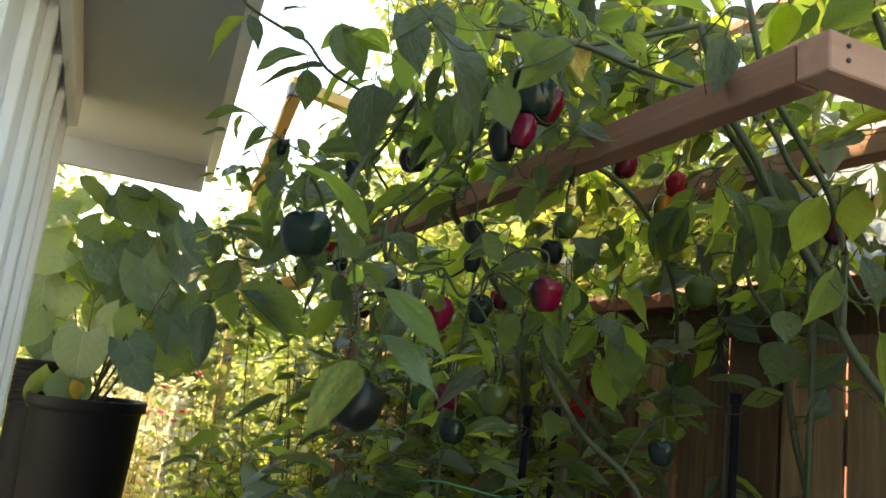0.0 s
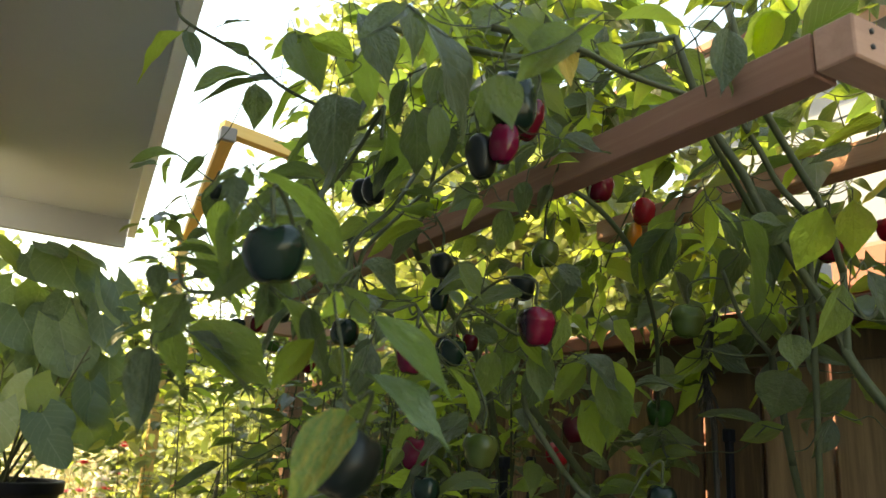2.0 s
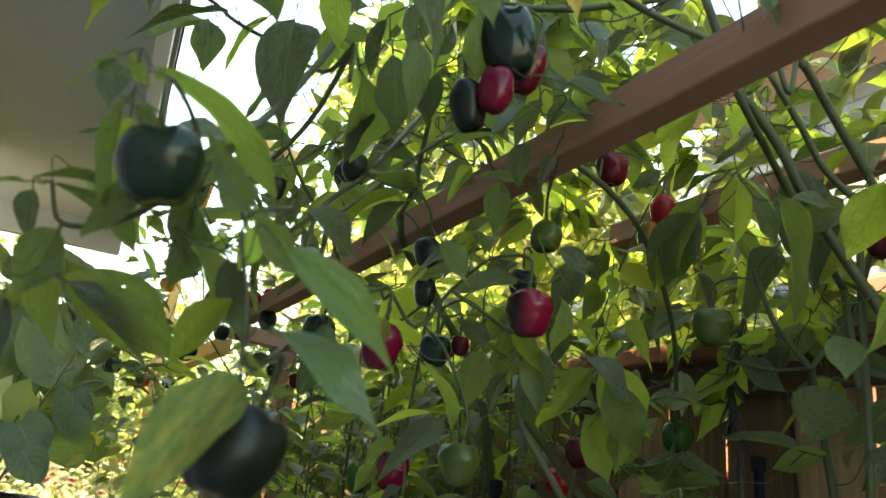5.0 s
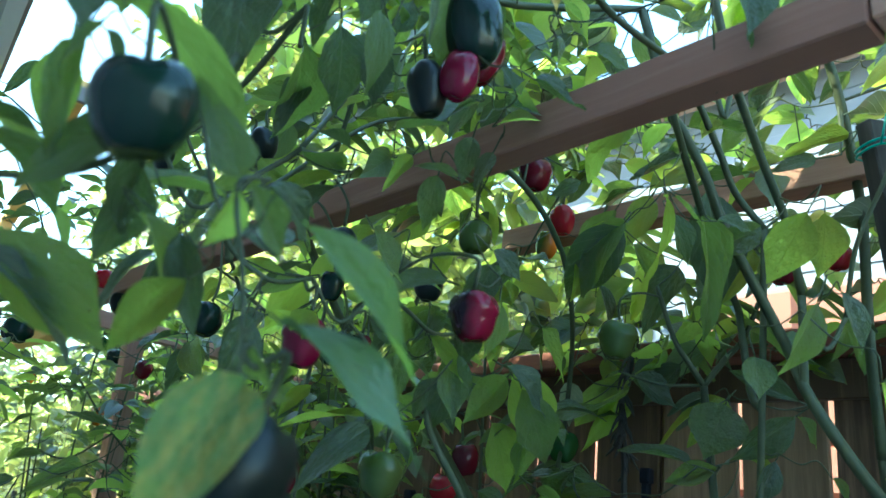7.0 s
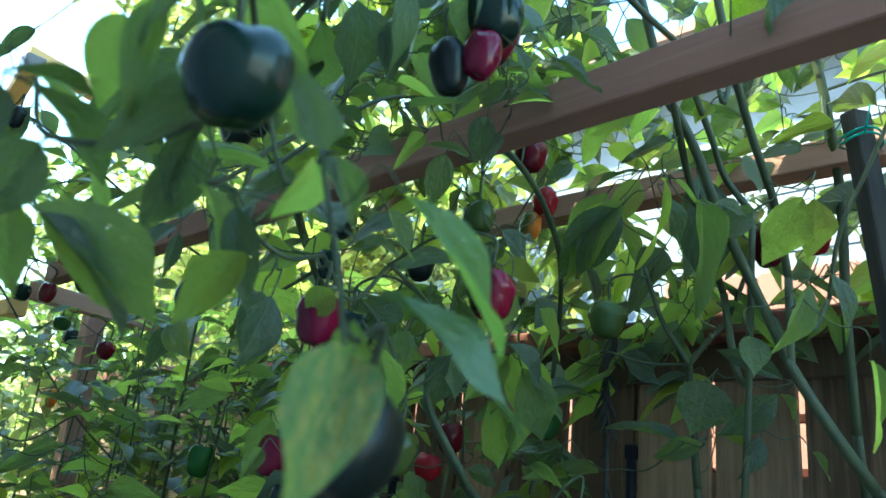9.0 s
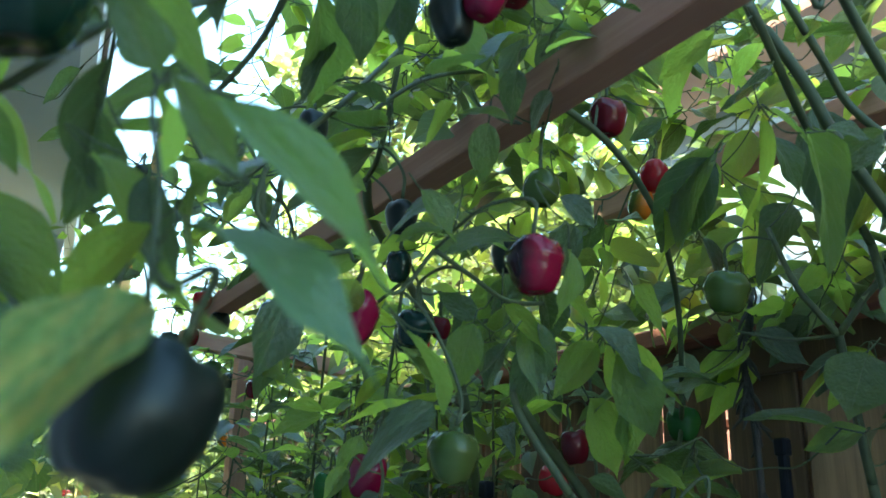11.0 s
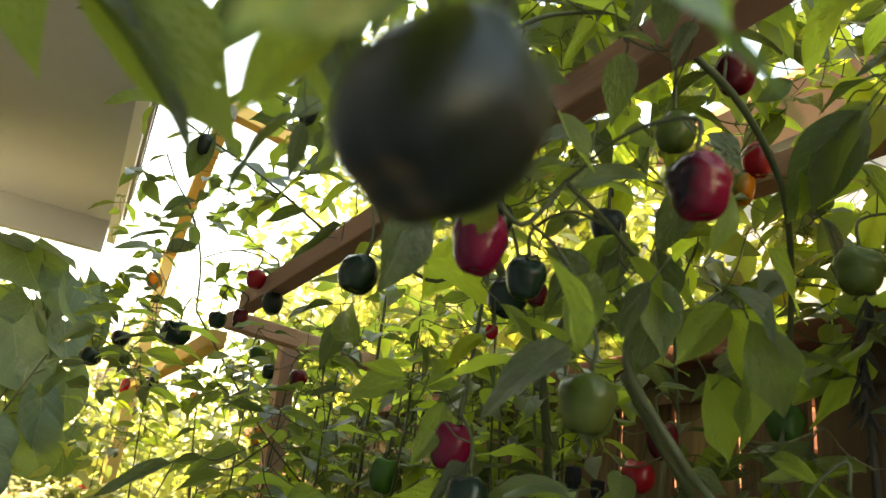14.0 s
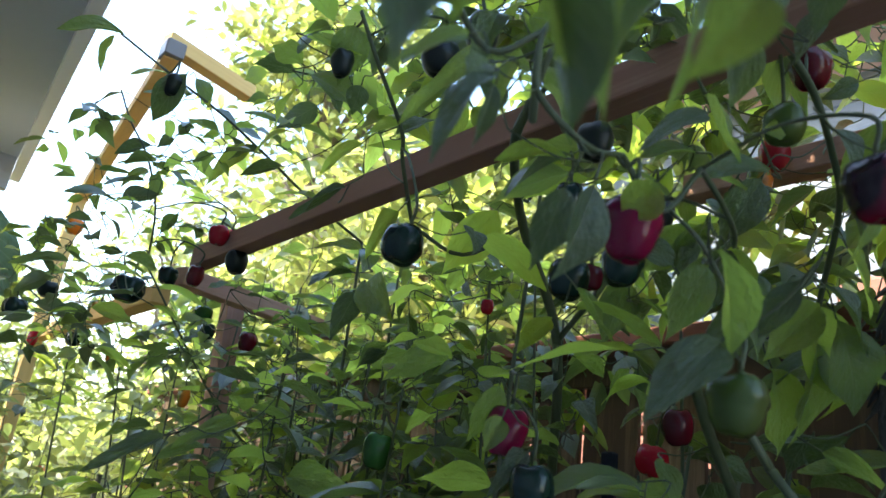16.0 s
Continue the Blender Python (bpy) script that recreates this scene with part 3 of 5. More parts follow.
def lathe(profile, segs=40):
    bm = bmesh.new()
    rows = [[bm.verts.new((r * math.cos(2 * math.pi * k / segs), r * math.sin(2 * math.pi * k / segs), z)) for k in range(segs)] for r, z in profile]
    for a, b in zip(rows, rows[1:]):
        for k in range(segs):
            bm.faces.new((a[k], a[(k + 1) % segs], b[(k + 1) % segs], b[k]))
    bm.faces.new(rows[0][::-1])
    bm.faces.new(rows[-1])
    return bm


def bench():
    b = thing("pot_stand", "plain dark timber stand under the pot", "stand", (POT.x, POT.y, 0))
    part("top", box(0.50, 0.50, 0.04, 0.004, (0, 0, 0.70)), FENCE, b, "", False)
    for sx in (-1, 1):
        for sy in (-1, 1):
            part("leg", box(0.05, 0.05, 0.68, 0.004, (0.21 * sx, 0.21 * sy, 0.34)), FENCE, b, "", False)


def pot():
    p = thing("plant_pot", "large black plastic nursery pot with a rolled rim", "pot", POT)
    prof = [(0.165, 0.0), (0.172, 0.01), (0.200, 0.60), (0.205, 0.612), (0.214, 0.614), (0.216, 0.622), (0.216, 0.650), (0.212, 0.656), (0.204, 0.656), (0.198, 0.648), (0.196, 0.60)]
    part("body", lathe(prof), BLACK_PLASTIC, p)
    part("soil", lathe([(0.19, 0.58), (0.195, 0.61), (0.1, 0.618)]), SOIL, p, "dark potting soil")
    q = thing("small_pot", "ribbed black plastic pot beside the wall", "pot", (-0.10, 3.42, 0.0))
    ribs = [(0.10, 0.0), (0.105, 1.30)]
    for i in range(8):
        ribs += [(0.105, 1.32 + i * 0.022), (0.116, 1.326 + i * 0.022), (0.116, 1.334 + i * 0.022), (0.105, 1.34 + i * 0.022)]
    part("body", lathe(ribs, 28), BLACK_PLASTIC, q)


bench()
pot()


class Potted:
    """A potted plant that leaves can be hung on."""

    def __init__(self):
        self.rng = random.Random(5)
        self.top = POT + Vector((0, 0, 0.61))
        self.o = thing("potted_plant", "tall potted plant with broad heart-shaped green leaves", "plant", self.top)
        self.nodes = []
        for s in range(12):
            a, r = self.rng.uniform(0, 6.28), self.rng.uniform(0.02, 0.13)
            b = self.top + Vector((r * math.cos(a), r * math.sin(a), -0.02))
            e = b + Vector((self.rng.uniform(-0.14, 0.22), self.rng.uniform(-0.12, 0.12), self.rng.uniform(0.30, 0.62)))
            m = (b + e) / 2 + Vector((self.rng.uniform(-.02, .02), self.rng.uniform(-.02, .02), 0.02))
            pts = curve_points([b, m, e], 7)
            v, f = [], []
            add_tube(v, f, pts, 0.0055, 0.003)
            tube_object("stem", v, f, STEM, self.o)
            self.nodes += pts[3:]

    def leaf(self, foot, tip, share, kind="heart", normal=None):
        foot, tip = Vector(foot), Vector(tip)
        g = min(self.nodes, key=lambda q: (q - foot).length + 0.5 * abs(q.z + 0.06 - foot.z))
        v, f = [], []
        add_tube(v, f, curve_points([g, g.lerp(foot, 0.6) + Vector((0, 0, 0.025)), foot], 4), 0.0022, 0.0015, 5)
        tube_object("leaf_stalk", v, f, STEM, self.o)
        ob = new("leaf", self.rng.choice(LEAF_MESH[kind]))
        ob.parent = self.o
        n = normal or Vector((self.rng.uniform(-0.6, 0.9), -0.8, self.rng.uniform(-0.1, 1.1)))
        ob.matrix_basis = Matrix.Translation(-self.top) @ leaf_pose(foot, tip, share * 1.25, n)


POTTED = Potted()


def heart_at(foot, tip, share, kind="heart"):
    POTTED.leaf(foot, tip, share, kind)


heart_at((-0.118, 3.296, 2.079), (-0.271, 3.329, 2.034), 0.75)
heart_at((-0.112, 3.322, 1.941), (-0.282, 3.367, 1.874), 0.80)
heart_at((0.121, 3.170, 2.168), (0.213, 3.113, 2.031), 1.15)
heart_at((0.021, 3.255, 1.976), (0.130, 3.193, 1.826), 0.90)
heart_at((0.165, 3.199, 1.932), (0.237, 3.165, 1.729), 0.70)
heart_at((0.014, 3.109, 1.617), (-0.002, 3.109, 1.441), 0.95)
heart_at((-0.005, 3.133, 1.435), (-0.020, 3.115, 1.341), 1.25)
heart_at((0.303, 3.180, 1.726), (0.341, 3.152, 1.566), 0.80)
heart_at((0.163, 3.101, 1.605), (0.240, 3.043, 1.504), 1.00)
heart_at((-0.009, 3.235, 2.138), (-0.104, 3.215, 2.224), 0.80)
heart_at((0.318, 3.099, 2.086), (0.412, 3.051, 1.902), 0.45)
heart_at((0.291, 3.114, 2.074), (0.353, 3.072, 1.925), 0.50)
heart_at((-0.170, 3.477, 1.855), (-0.186, 3.481, 1.656), 0.80)
heart_at((0.068, 3.385, 1.788), (0.051, 3.377, 1.646), 0.90)
heart_at((0.069, 3.186, 2.206), (0.136, 3.121, 2.158), 0.90)
heart_at((0.175, 3.142, 2.187), (0.283, 3.060, 2.133), 0.80)
heart_at((-0.038, 3.465, 1.896), (-0.047, 3.462, 1.716), 0.80)
heart_at((-0.146, 3.432, 1.484), (-0.071, 3.366, 1.424), 1.10)
heart_at((0.186, 3.073, 1.530), (0.263, 3.014, 1.433), 0.70)
heart_at((0.237, 3.261, 2.018), (0.321, 3.211, 1.864), 0.70)
heart_at((-0.174, 3.471, 2.160), (-0.250, 3.470, 2.115), 0.60)
heart_at((0.068, 3.415, 1.910), (0.118, 3.381, 1.749), 0.80)
heart_at((-0.166, 3.537, 1.666), (-0.060, 3.466, 1.563), 0.90)
heart_at((-0.065, 3.312, 2.154), (-0.156, 3.323, 2.085), 0.80)
heart_at((0.014, 3.272, 2.176), (0.101, 3.207, 2.089), 0.90)
heart_at((-0.005, 3.273, 2.055), (-0.073, 3.275, 1.972), 0.90)
heart_at((0.088, 3.263, 2.060), (0.072, 3.256, 1.917), 0.90)
heart_at((0.235, 3.186, 2.114), (0.296, 3.140, 1.991), 0.80)
heart_at((0.190, 3.257, 2.033), (0.172, 3.250, 1.888), 0.85)
heart_at((-0.130, 3.397, 2.048), (-0.185, 3.396, 1.955), 0.80)
heart_at((0.303, 3.185, 1.974), (0.359, 3.147, 1.819), 0.75)
heart_at((-0.170, 3.406, 1.983), (-0.217, 3.408, 1.858), 0.85)
heart_at((-0.048, 3.358, 1.953), (0.008, 3.316, 1.820), 0.90)
heart_at((0.110, 3.311, 1.836), (0.184, 3.260, 1.707), 0.90)
heart_at((0.255, 3.264, 1.857), (0.261, 3.250, 1.695), 0.85)
heart_at((-0.085, 3.403, 1.811), (-0.099, 3.394, 1.670), 0.90)
heart_at((0.356, 3.225, 1.824), (0.381, 3.203, 1.666), 0.70)
heart_at((0.037, 3.367, 1.724), (0.110, 3.314, 1.607), 0.90)
heart_at((-0.128, 3.444, 1.600), (-0.126, 3.422, 1.487), 0.90)
heart_at((0.013, 3.135, 1.441), (0.041, 3.118, 1.355), 0.55, "yellow")
for k in range(10):
    q = POTTED.rng.choice([n for n in POTTED.nodes if n.z > 1.42])
    an = POTTED.rng.uniform(0, 6.28)
    out = Vector((math.cos(an), math.sin(an), POTTED.rng.uniform(-0.2, 0.3))).normalized()
    foot = q + out * POTTED.rng.uniform(0.05, 0.15)
    foot.y = max(foot.y, 3.16)
    tip = foot + (out * POTTED.rng.uniform(0.3, 0.9) + Vector((0, 0, -POTTED.rng.uniform(0.5, 1.1)))).normalized() * POTTED.rng.uniform(0.12, 0.19)
    POTTED.leaf(foot, tip, POTTED.rng.uniform(0.75, 0.95), "heart", Vector((POTTED.rng.uniform(-0.4, 0.7), -0.8, 0.5)))


# ---- pepper plants ----
class Plant:
    def __init__(self, x, y, label):
        self.o = thing("pepper_plant", label, "plant", (x, y, 0), "pepper plants")
        self.nodes, self.count, self.mass, self.v, self.f, self.known = [], 0, [], [], [], 0
        pts = curve_points([(x, y, 0), (x + 0.02, y - 0.01, 0.5), (x - 0.01, y + 0.01, 1.0), (x, y, 1.45)], 6)
        v, f = [], []
        add_tube(v, f, pts, 0.012, 0.007, 8)
        tube_object("trunk", v, f, STEM_BROWN, self.o, "woody brown stem")
        self.nodes += [q for q in pts if q.z > 0.5]

    def near(self, p):
        if len(self.nodes) != self.known:
            self.grid, self.known = np.array([tuple(q) for q in self.nodes]), len(self.nodes)
        a = self.grid - np.array(tuple(p))
        d = (a * a).sum(1)
        i = int(d.argmin())
        return Vector(self.nodes[i]), float(d[i]) ** 0.5


LABEL = "tall pepper plant with green leaves and ripening fruit"
PLANTS = [Plant(x, y, LABEL) for x, y in ((0.98, 0.78), (0.80, 1.12), (0.95, 1.45), (0.78, 1.80), (0.95, 2.20), (0.70, 2.75))]
rng = random.Random(11)


def owner(p):
    return min(PLANTS, key=lambda q: q.near(p)[1])


def stem_along(r0, r1, *pts):
    """A branch through the points, joined to the nearest plant."""
    c = Vector(pts[len(pts) // 2])
    pl = min(PLANTS, key=lambda q: (q.o.location.y - c.y) ** 2 + 0.3 * (q.o.location.x - c.x) ** 2)
    pts = [Vector(p) for p in pts]
    (a, da), (b, db) = pl.near(pts[0]), pl.near(pts[-1])
    line = curve_points(pts, 5)
    v, f = [], []
    add_tube(v, f, line, r0, r1, 7)
    low = pts[0].z < pts[-1].z if r1 > 0.0036 else da < db
    g, e, r = (a, pts[0], r0) if low else (b, pts[-1], r1)
    if r1 > 0.0036 and e.z < 1.70:
        run = (line[-1] - line[-4]) if e == pts[-1] else (line[0] - line[3])
        m = e + run.normalized() * 0.22
        foot = pl.o.location + Vector((0.3 * (e.x - pl.o.location.x), 0.3 * (e.y - pl.o.location.y), 0.0))
        join = curve_points([foot, foot.lerp(m, 0.5) + Vector((0.02, 0, 0)), m, e], 6)
    else:
        g = pl.near(e - Vector((0, 0, 0.10)))[0] if r1 > 0.0036 else g
        join = curve_points([g, (g + e) / 2 + Vector((0, 0, -0.04)), e], 5)
    add_tube(v, f, join, r * 1.05, r, 6)
    tube_object("branch", v, f, STEM, pl.o)
    pl.nodes += line + join


def twig(pl, foot, away, r=0.0009):
    """A thin stalk from the plant to the foot of a leaf or fruit."""
    g, d = pl.near(foot)
    m = foot - away * min(0.03, d * 0.4)
    pts = curve_points([g, g.lerp(m, 0.55) + Vector((0, 0, -0.03 * min(1, d * 4))), m, foot], 4)
    add_tube(pl.v, pl.f, pts, r * (1.3 if d > 0.1 else 1.0), r, 5)
    pl.nodes += pts[2:-1:3]


def put_leaf(pl, foot, tip, share, kind="leaf", normal=None):
    foot, tip = Vector(foot), Vector(tip)
    if normal is None:
        normal = Vector((rng.uniform(-0.55, 0.25), rng.uniform(-0.75, 0.15), 0.75))
    m = leaf_pose(foot, tip, share, normal)
    twig(pl, foot, (tip - foot).normalized(), 0.0006 if foot.x < 0.35 else 0.0009)
    if pl.count < 290 or kind != "leaf":
        ob = new("leaf", rng.choice(LEAF_MESH[kind]))
        ob.parent = pl.o
        ob.matrix_basis = Matrix.Translation(-pl.o.location) @ m
        pl.count += 1
    else:
        pl.mass.append(m)


def leaf_at(foot, tip, share, kind="leaf"):
    face = Vector((-0.45 + rng.uniform(-0.55, 0.55), -0.75 + rng.uniform(-0.4, 0.4), 0.40 + rng.uniform(-0.3, 0.5)))
    if kind == "spot":
        face = Vector((-0.35, -0.75, 0.55))
    foot, tip = Vector(foot), Vector(tip)
    if foot.x < 0.30 and foot.y < 0.85 and kind == "leaf":
        tip = foot.lerp(tip, 1.3)
    put_leaf(owner(foot), foot, tip, share, kind, face)


def fruit_mesh(w, h, colour, seed):
    r = random.Random(seed)
    bm = bmesh.new()
    segs = 32
    lobes, ph = r.choice((3, 3, 4)), r.uniform(0, 6)
    line = curve_points([(0, 0, 0.28), (0.14, 0, 0.33), (0.34, 0, 0.45), (0.56, 0, 0.50), (0.79, 0, 0.44), (0.95, 0, 0.28), (1.0, 0, 0.09), (0.955, 0, -0.10), (0.84, 0, -0.27), (0.67, 0, -0.40), (0.46, 0, -0.475), (0.22, 0, -0.48), (0, 0, -0.455)], 2)
    lean, skew = r.uniform(-0.05, 0.05), r.uniform(0.9, 1.05)
    grid = []
    for c in line:
        row = []
        for k in range(segs):
            a = 2 * math.pi * k / segs
            groove = (math.cos(lobes * a / 2 + ph) ** 2 + 0.02) ** 0.38 - 0.72
            end = min(1.0, abs(c.z) * 1.8 + 0.25)
            q = max(0.0, c.x) * w / 2 * (1 + 0.125 * groove * end + 0.03 * math.cos(a + ph)) * (skew if c.z < 0 else 1.0)
            zz = c.z * h * (1 + (0.22 if c.z > 0 else 0.12) * groove * c.x) + lean * h * math.cos(a - ph) * c.x
            row.append(bm.verts.new((q * math.cos(a), q * math.sin(a), zz)))
        grid.append(row)
    for a, b in zip(grid, grid[1:]):
        for k in range(segs):
            bm.faces.new((a[k], b[k], b[(k + 1) % segs], a[(k + 1) % segs]))
    bmesh.ops.remove_doubles(bm, verts=bm.verts, dist=1e-5)
    return mesh_of("pepper", bm, FRUIT[colour])


FRUIT_LABEL = {"green": "glossy dark green pepper", "black": "almost black unripe pepper", "olive": "olive green pepper turning brown", "bright": "bright green pepper",
               "red": "ripe glossy red pepper", "cherry": "small bright red pepper", "wine": "dark wine-red pepper", "half": "pepper half purple-black and half red", "orange": "orange pepper with a green shoulder"}


FRUITS = []
OPEN_SIDE = Vector((-0.50, -0.86, -0.06)).normalized()


def hides_fruit(p):
    """Leaves thin out on the open side of a hanging pepper."""
    for c in FRUITS:
        d = p - c
        along = d.dot(OPEN_SIDE)
        if -0.02 < along < 0.40 and (d - OPEN_SIDE * along).length < 0.040 + 0.04 * max(0.0, along):
            return True
    return False


def pepper(c, w, h, colour, tx=0, ty=0):
    c = Vector(c)
    FRUITS.append(c)
    pl = owner(c + Vector((0, 0, h)))
    ob = new("pepper", fruit_mesh(w, h, colour, int(c.x * 1000 + c.y * 77)))
    ob.parent = pl.o
    turn = pose(0, 0, 0, tx, ty, -33 + rng.uniform(-12, 12))
    ob.matrix_basis = Matrix.Translation(c - pl.o.location) @ turn
    tagged(ob, FRUIT_LABEL[colour])
    up = turn.to_3x3() @ Vector((0, 0, 1))
    v, f = [], []
    t0 = Vector((0, 0, h * 0.30))
    for k in range(5):
        a = k * 2 * math.pi / 5
        d = Vector((math.cos(a), math.sin(a), 0))
        s = Vector((-d.y, d.x, 0))
        i = len(v)
        v += [t0 + Vector((0, 0, 0.004)), t0 + d * w * 0.16 + s * w * 0.09 + Vector((0, 0, h * 0.07)), t0 + d * w * 0.27 + Vector((0, 0, h * 0.10)), t0 + d * w * 0.16 - s * w * 0.09 + Vector((0, 0, h * 0.07))]
        f.append((i, i + 1, i + 2, i + 3))
    add_tube(v, f, [t0 - Vector((0, 0, 0.003)), t0 + Vector((0, 0, h * 0.14)), t0 + Vector((0.002, 0, h * 0.30))], w * 0.055, 0.0022, 7)
    tube_object("calyx", v, f, CALYX, None, "green calyx and stalk").parent = ob
    top = c + up * h * 0.62
    g, d = pl.near(top + Vector((0, 0, 0.03)))
    pts = curve_points([top, top + up * 0.018 + Vector((0, 0, 0.01)), (top + g) / 2 + Vector((0, 0, min(0.03, d * 0.35))), g], 5)
    add_tube(pl.v, pl.f, pts, 0.0020, 0.0016, 6)
    pl.nodes += pts[1::4]


# --- fitted branches ---
stem_along(0.0042, 0.0045, (0.813, 0.770, 2.058), (0.815, 0.756, 2.025), (0.863, 0.752, 1.968), (0.897, 0.750, 1.925), (0.923, 0.728, 1.882))
stem_along(0.0042, 0.0048, (0.747, 0.748, 1.980), (0.760, 0.748, 1.959), (0.851, 0.776, 1.914), (0.925, 0.791, 1.864), (0.995, 0.799, 1.807))
stem_along(0.0050, 0.0056, (0.988, 0.845, 1.712), (1.013, 0.852, 1.643), (1.045, 0.862, 1.559))
stem_along(0.0053, 0.0070, (0.734, 0.778, 2.110), (0.776, 0.765, 1.987), (0.788, 0.760, 1.972), (0.824, 0.749, 1.921), (0.860, 0.742, 1.860), (0.940, 0.717, 1.746), (0.935, 0.691, 1.684), (0.965, 0.662, 1.620), (1.014, 0.639, 1.566))
stem_along(0.0048, 0.0050, (0.732, 0.689, 2.110), (0.766, 0.683, 1.992), (0.782, 0.685, 1.983), (0.842, 0.692, 1.937), (0.903, 0.692, 1.873), (0.937, 0.694, 1.799))
stem_along(0.0059, 0.0067, (0.919, 0.678, 2.237), (0.974, 0.659, 2.101), (1.020, 0.659, 2.005), (1.055, 0.664, 1.922), (1.073, 0.673, 1.774), (1.104, 0.679, 1.637))
stem_along(0.0056, 0.0070, (0.539, 1.135, 1.878), (0.577, 1.195, 1.860), (0.670, 1.264, 1.810), (0.784, 1.296, 1.692), (0.878, 1.371, 1.508))
stem_along(0.0056, 0.0064, (0.701, 1.045, 1.625), (0.774, 1.068, 1.574), (0.850, 1.081, 1.513))
stem_along(0.0039, 0.0045, (0.695, 0.996, 1.683), (0.660, 1.000, 1.624), (0.707, 0.968, 1.530))
stem_along(0.0042, 0.0034, (0.644, 0.922, 1.927), (0.723, 0.925, 1.903), (0.792, 0.938, 1.868), (0.840, 0.953, 1.823), (0.937, 1.021, 1.754), (1.006, 1.087, 1.633))
stem_along(0.0042, 0.0031, (0.988, 0.845, 1.712), (0.965, 0.854, 1.739), (0.945, 0.862, 1.766), (0.935, 0.882, 1.836))
stem_along(0.0042, 0.0031, (0.988, 0.845, 1.712), (0.997, 0.818, 1.748), (1.004, 0.795, 1.778), (1.001, 0.760, 1.856))
stem_along(0.0023, 0.0016, (0.988, 0.845, 1.712), (0.966, 0.896, 1.712), (0.950, 0.949, 1.729))
stem_along(0.0028, 0.0028, (0.960, 0.548, 2.048), (0.961, 0.606, 1.929), (0.961, 0.641, 1.856), (0.977, 0.663, 1.779))
stem_along(0.0023, 0.0018, (0.991, 0.660, 2.063), (1.025, 0.614, 2.087), (1.058, 0.571, 2.107))
stem_along(0.0042, 0.0036, (0.784, 1.296, 1.692), (0.774, 1.222, 1.752), (0.772, 1.189, 1.799), (0.775, 1.152, 1.877))
stem_along(0.0025, 0.0028, (0.415, 1.310, 2.007), (0.444, 1.308, 1.958), (0.509, 1.327, 1.895), (0.532, 1.348, 1.868), (0.593, 1.392, 1.811))
stem_along(0.0021, 0.0030, (0.300, 2.002, 2.229), (0.381, 1.919, 2.151), (0.479, 1.890, 2.104), (0.573, 1.867, 2.050), (0.671, 1.855, 1.997), (0.800, 1.844, 1.945))
stem_along(0.0018, 0.0023, (0.344, 2.079, 2.159), (0.377, 2.078, 2.104), (0.424, 2.069, 2.041), (0.466, 2.078, 1.950), (0.493, 2.128, 1.850))
stem_along(0.0030, 0.0023, (0.523, 1.035, 2.002), (0.459, 0.983, 1.907), (0.408, 0.941, 1.834), (0.371, 0.951, 1.792), (0.359, 0.947, 1.754), (0.363, 0.945, 1.726), (0.404, 0.936, 1.704), (0.451, 0.944, 1.720))
stem_along(0.0023, 0.0025, (0.510, 0.916, 1.725), (0.559, 0.924, 1.710), (0.614, 0.948, 1.704), (0.739, 1.041, 1.743))
stem_along(0.0042, 0.0013, (0.353, 0.916, 2.061), (0.345, 0.893, 1.966), (0.290, 0.823, 1.842), (0.237, 0.731, 1.744), (0.208, 0.681, 1.693), (0.175, 0.698, 1.658), (0.142, 0.738, 1.656), (0.130, 0.736, 1.680))
stem_along(0.0014, 0.0012, (0.270, 0.700, 1.690), (0.229, 0.646, 1.657), (0.234, 0.632, 1.610), (0.234, 0.620, 1.575), (0.236, 0.618, 1.560))
stem_along(0.0030, 0.0025, (0.341, 0.839, 1.914), (0.335, 0.906, 1.871), (0.320, 0.941, 1.840), (0.299, 0.989, 1.813))
stem_along(0.0025, 0.0021, (0.134, 1.062, 2.090), (0.147, 1.071, 2.072), (0.197, 1.044, 2.041), (0.233, 1.031, 2.025), (0.245, 0.930, 1.949), (0.288, 0.895, 1.918), (0.326, 0.872, 1.894), (0.341, 0.839, 1.914))
stem_along(0.0039, 0.0031, (0.388, 0.697, 1.959), (0.471, 0.672, 1.954), (0.560, 0.687, 1.958), (0.658, 0.687, 1.962), (0.753, 0.696, 1.981))
stem_along(0.0030, 0.0023, (0.383, 0.970, 1.754), (0.385, 0.960, 1.781), (0.436, 0.986, 1.838), (0.505, 0.983, 1.917), (0.550, 0.973, 1.946), (0.600, 0.946, 1.954))
# --- upright stalks through the bed ---
for k in range(34):
    base = Vector((rng.uniform(0.58, 1.14), rng.uniform(1.15, 2.75), 0.9))
    top = base + Vector((rng.uniform(-0.10, 0.06), rng.uniform(-0.08, 0.08), rng.uniform(0.62, 0.98)))
    mid = base.lerp(top, 0.55) + Vector((rng.uniform(-0.02, 0.02), rng.uniform(-0.02, 0.02), 0))
    stem_along(rng.uniform(0.0028, 0.0034), rng.uniform(0.0018, 0.0024), base, mid, top)
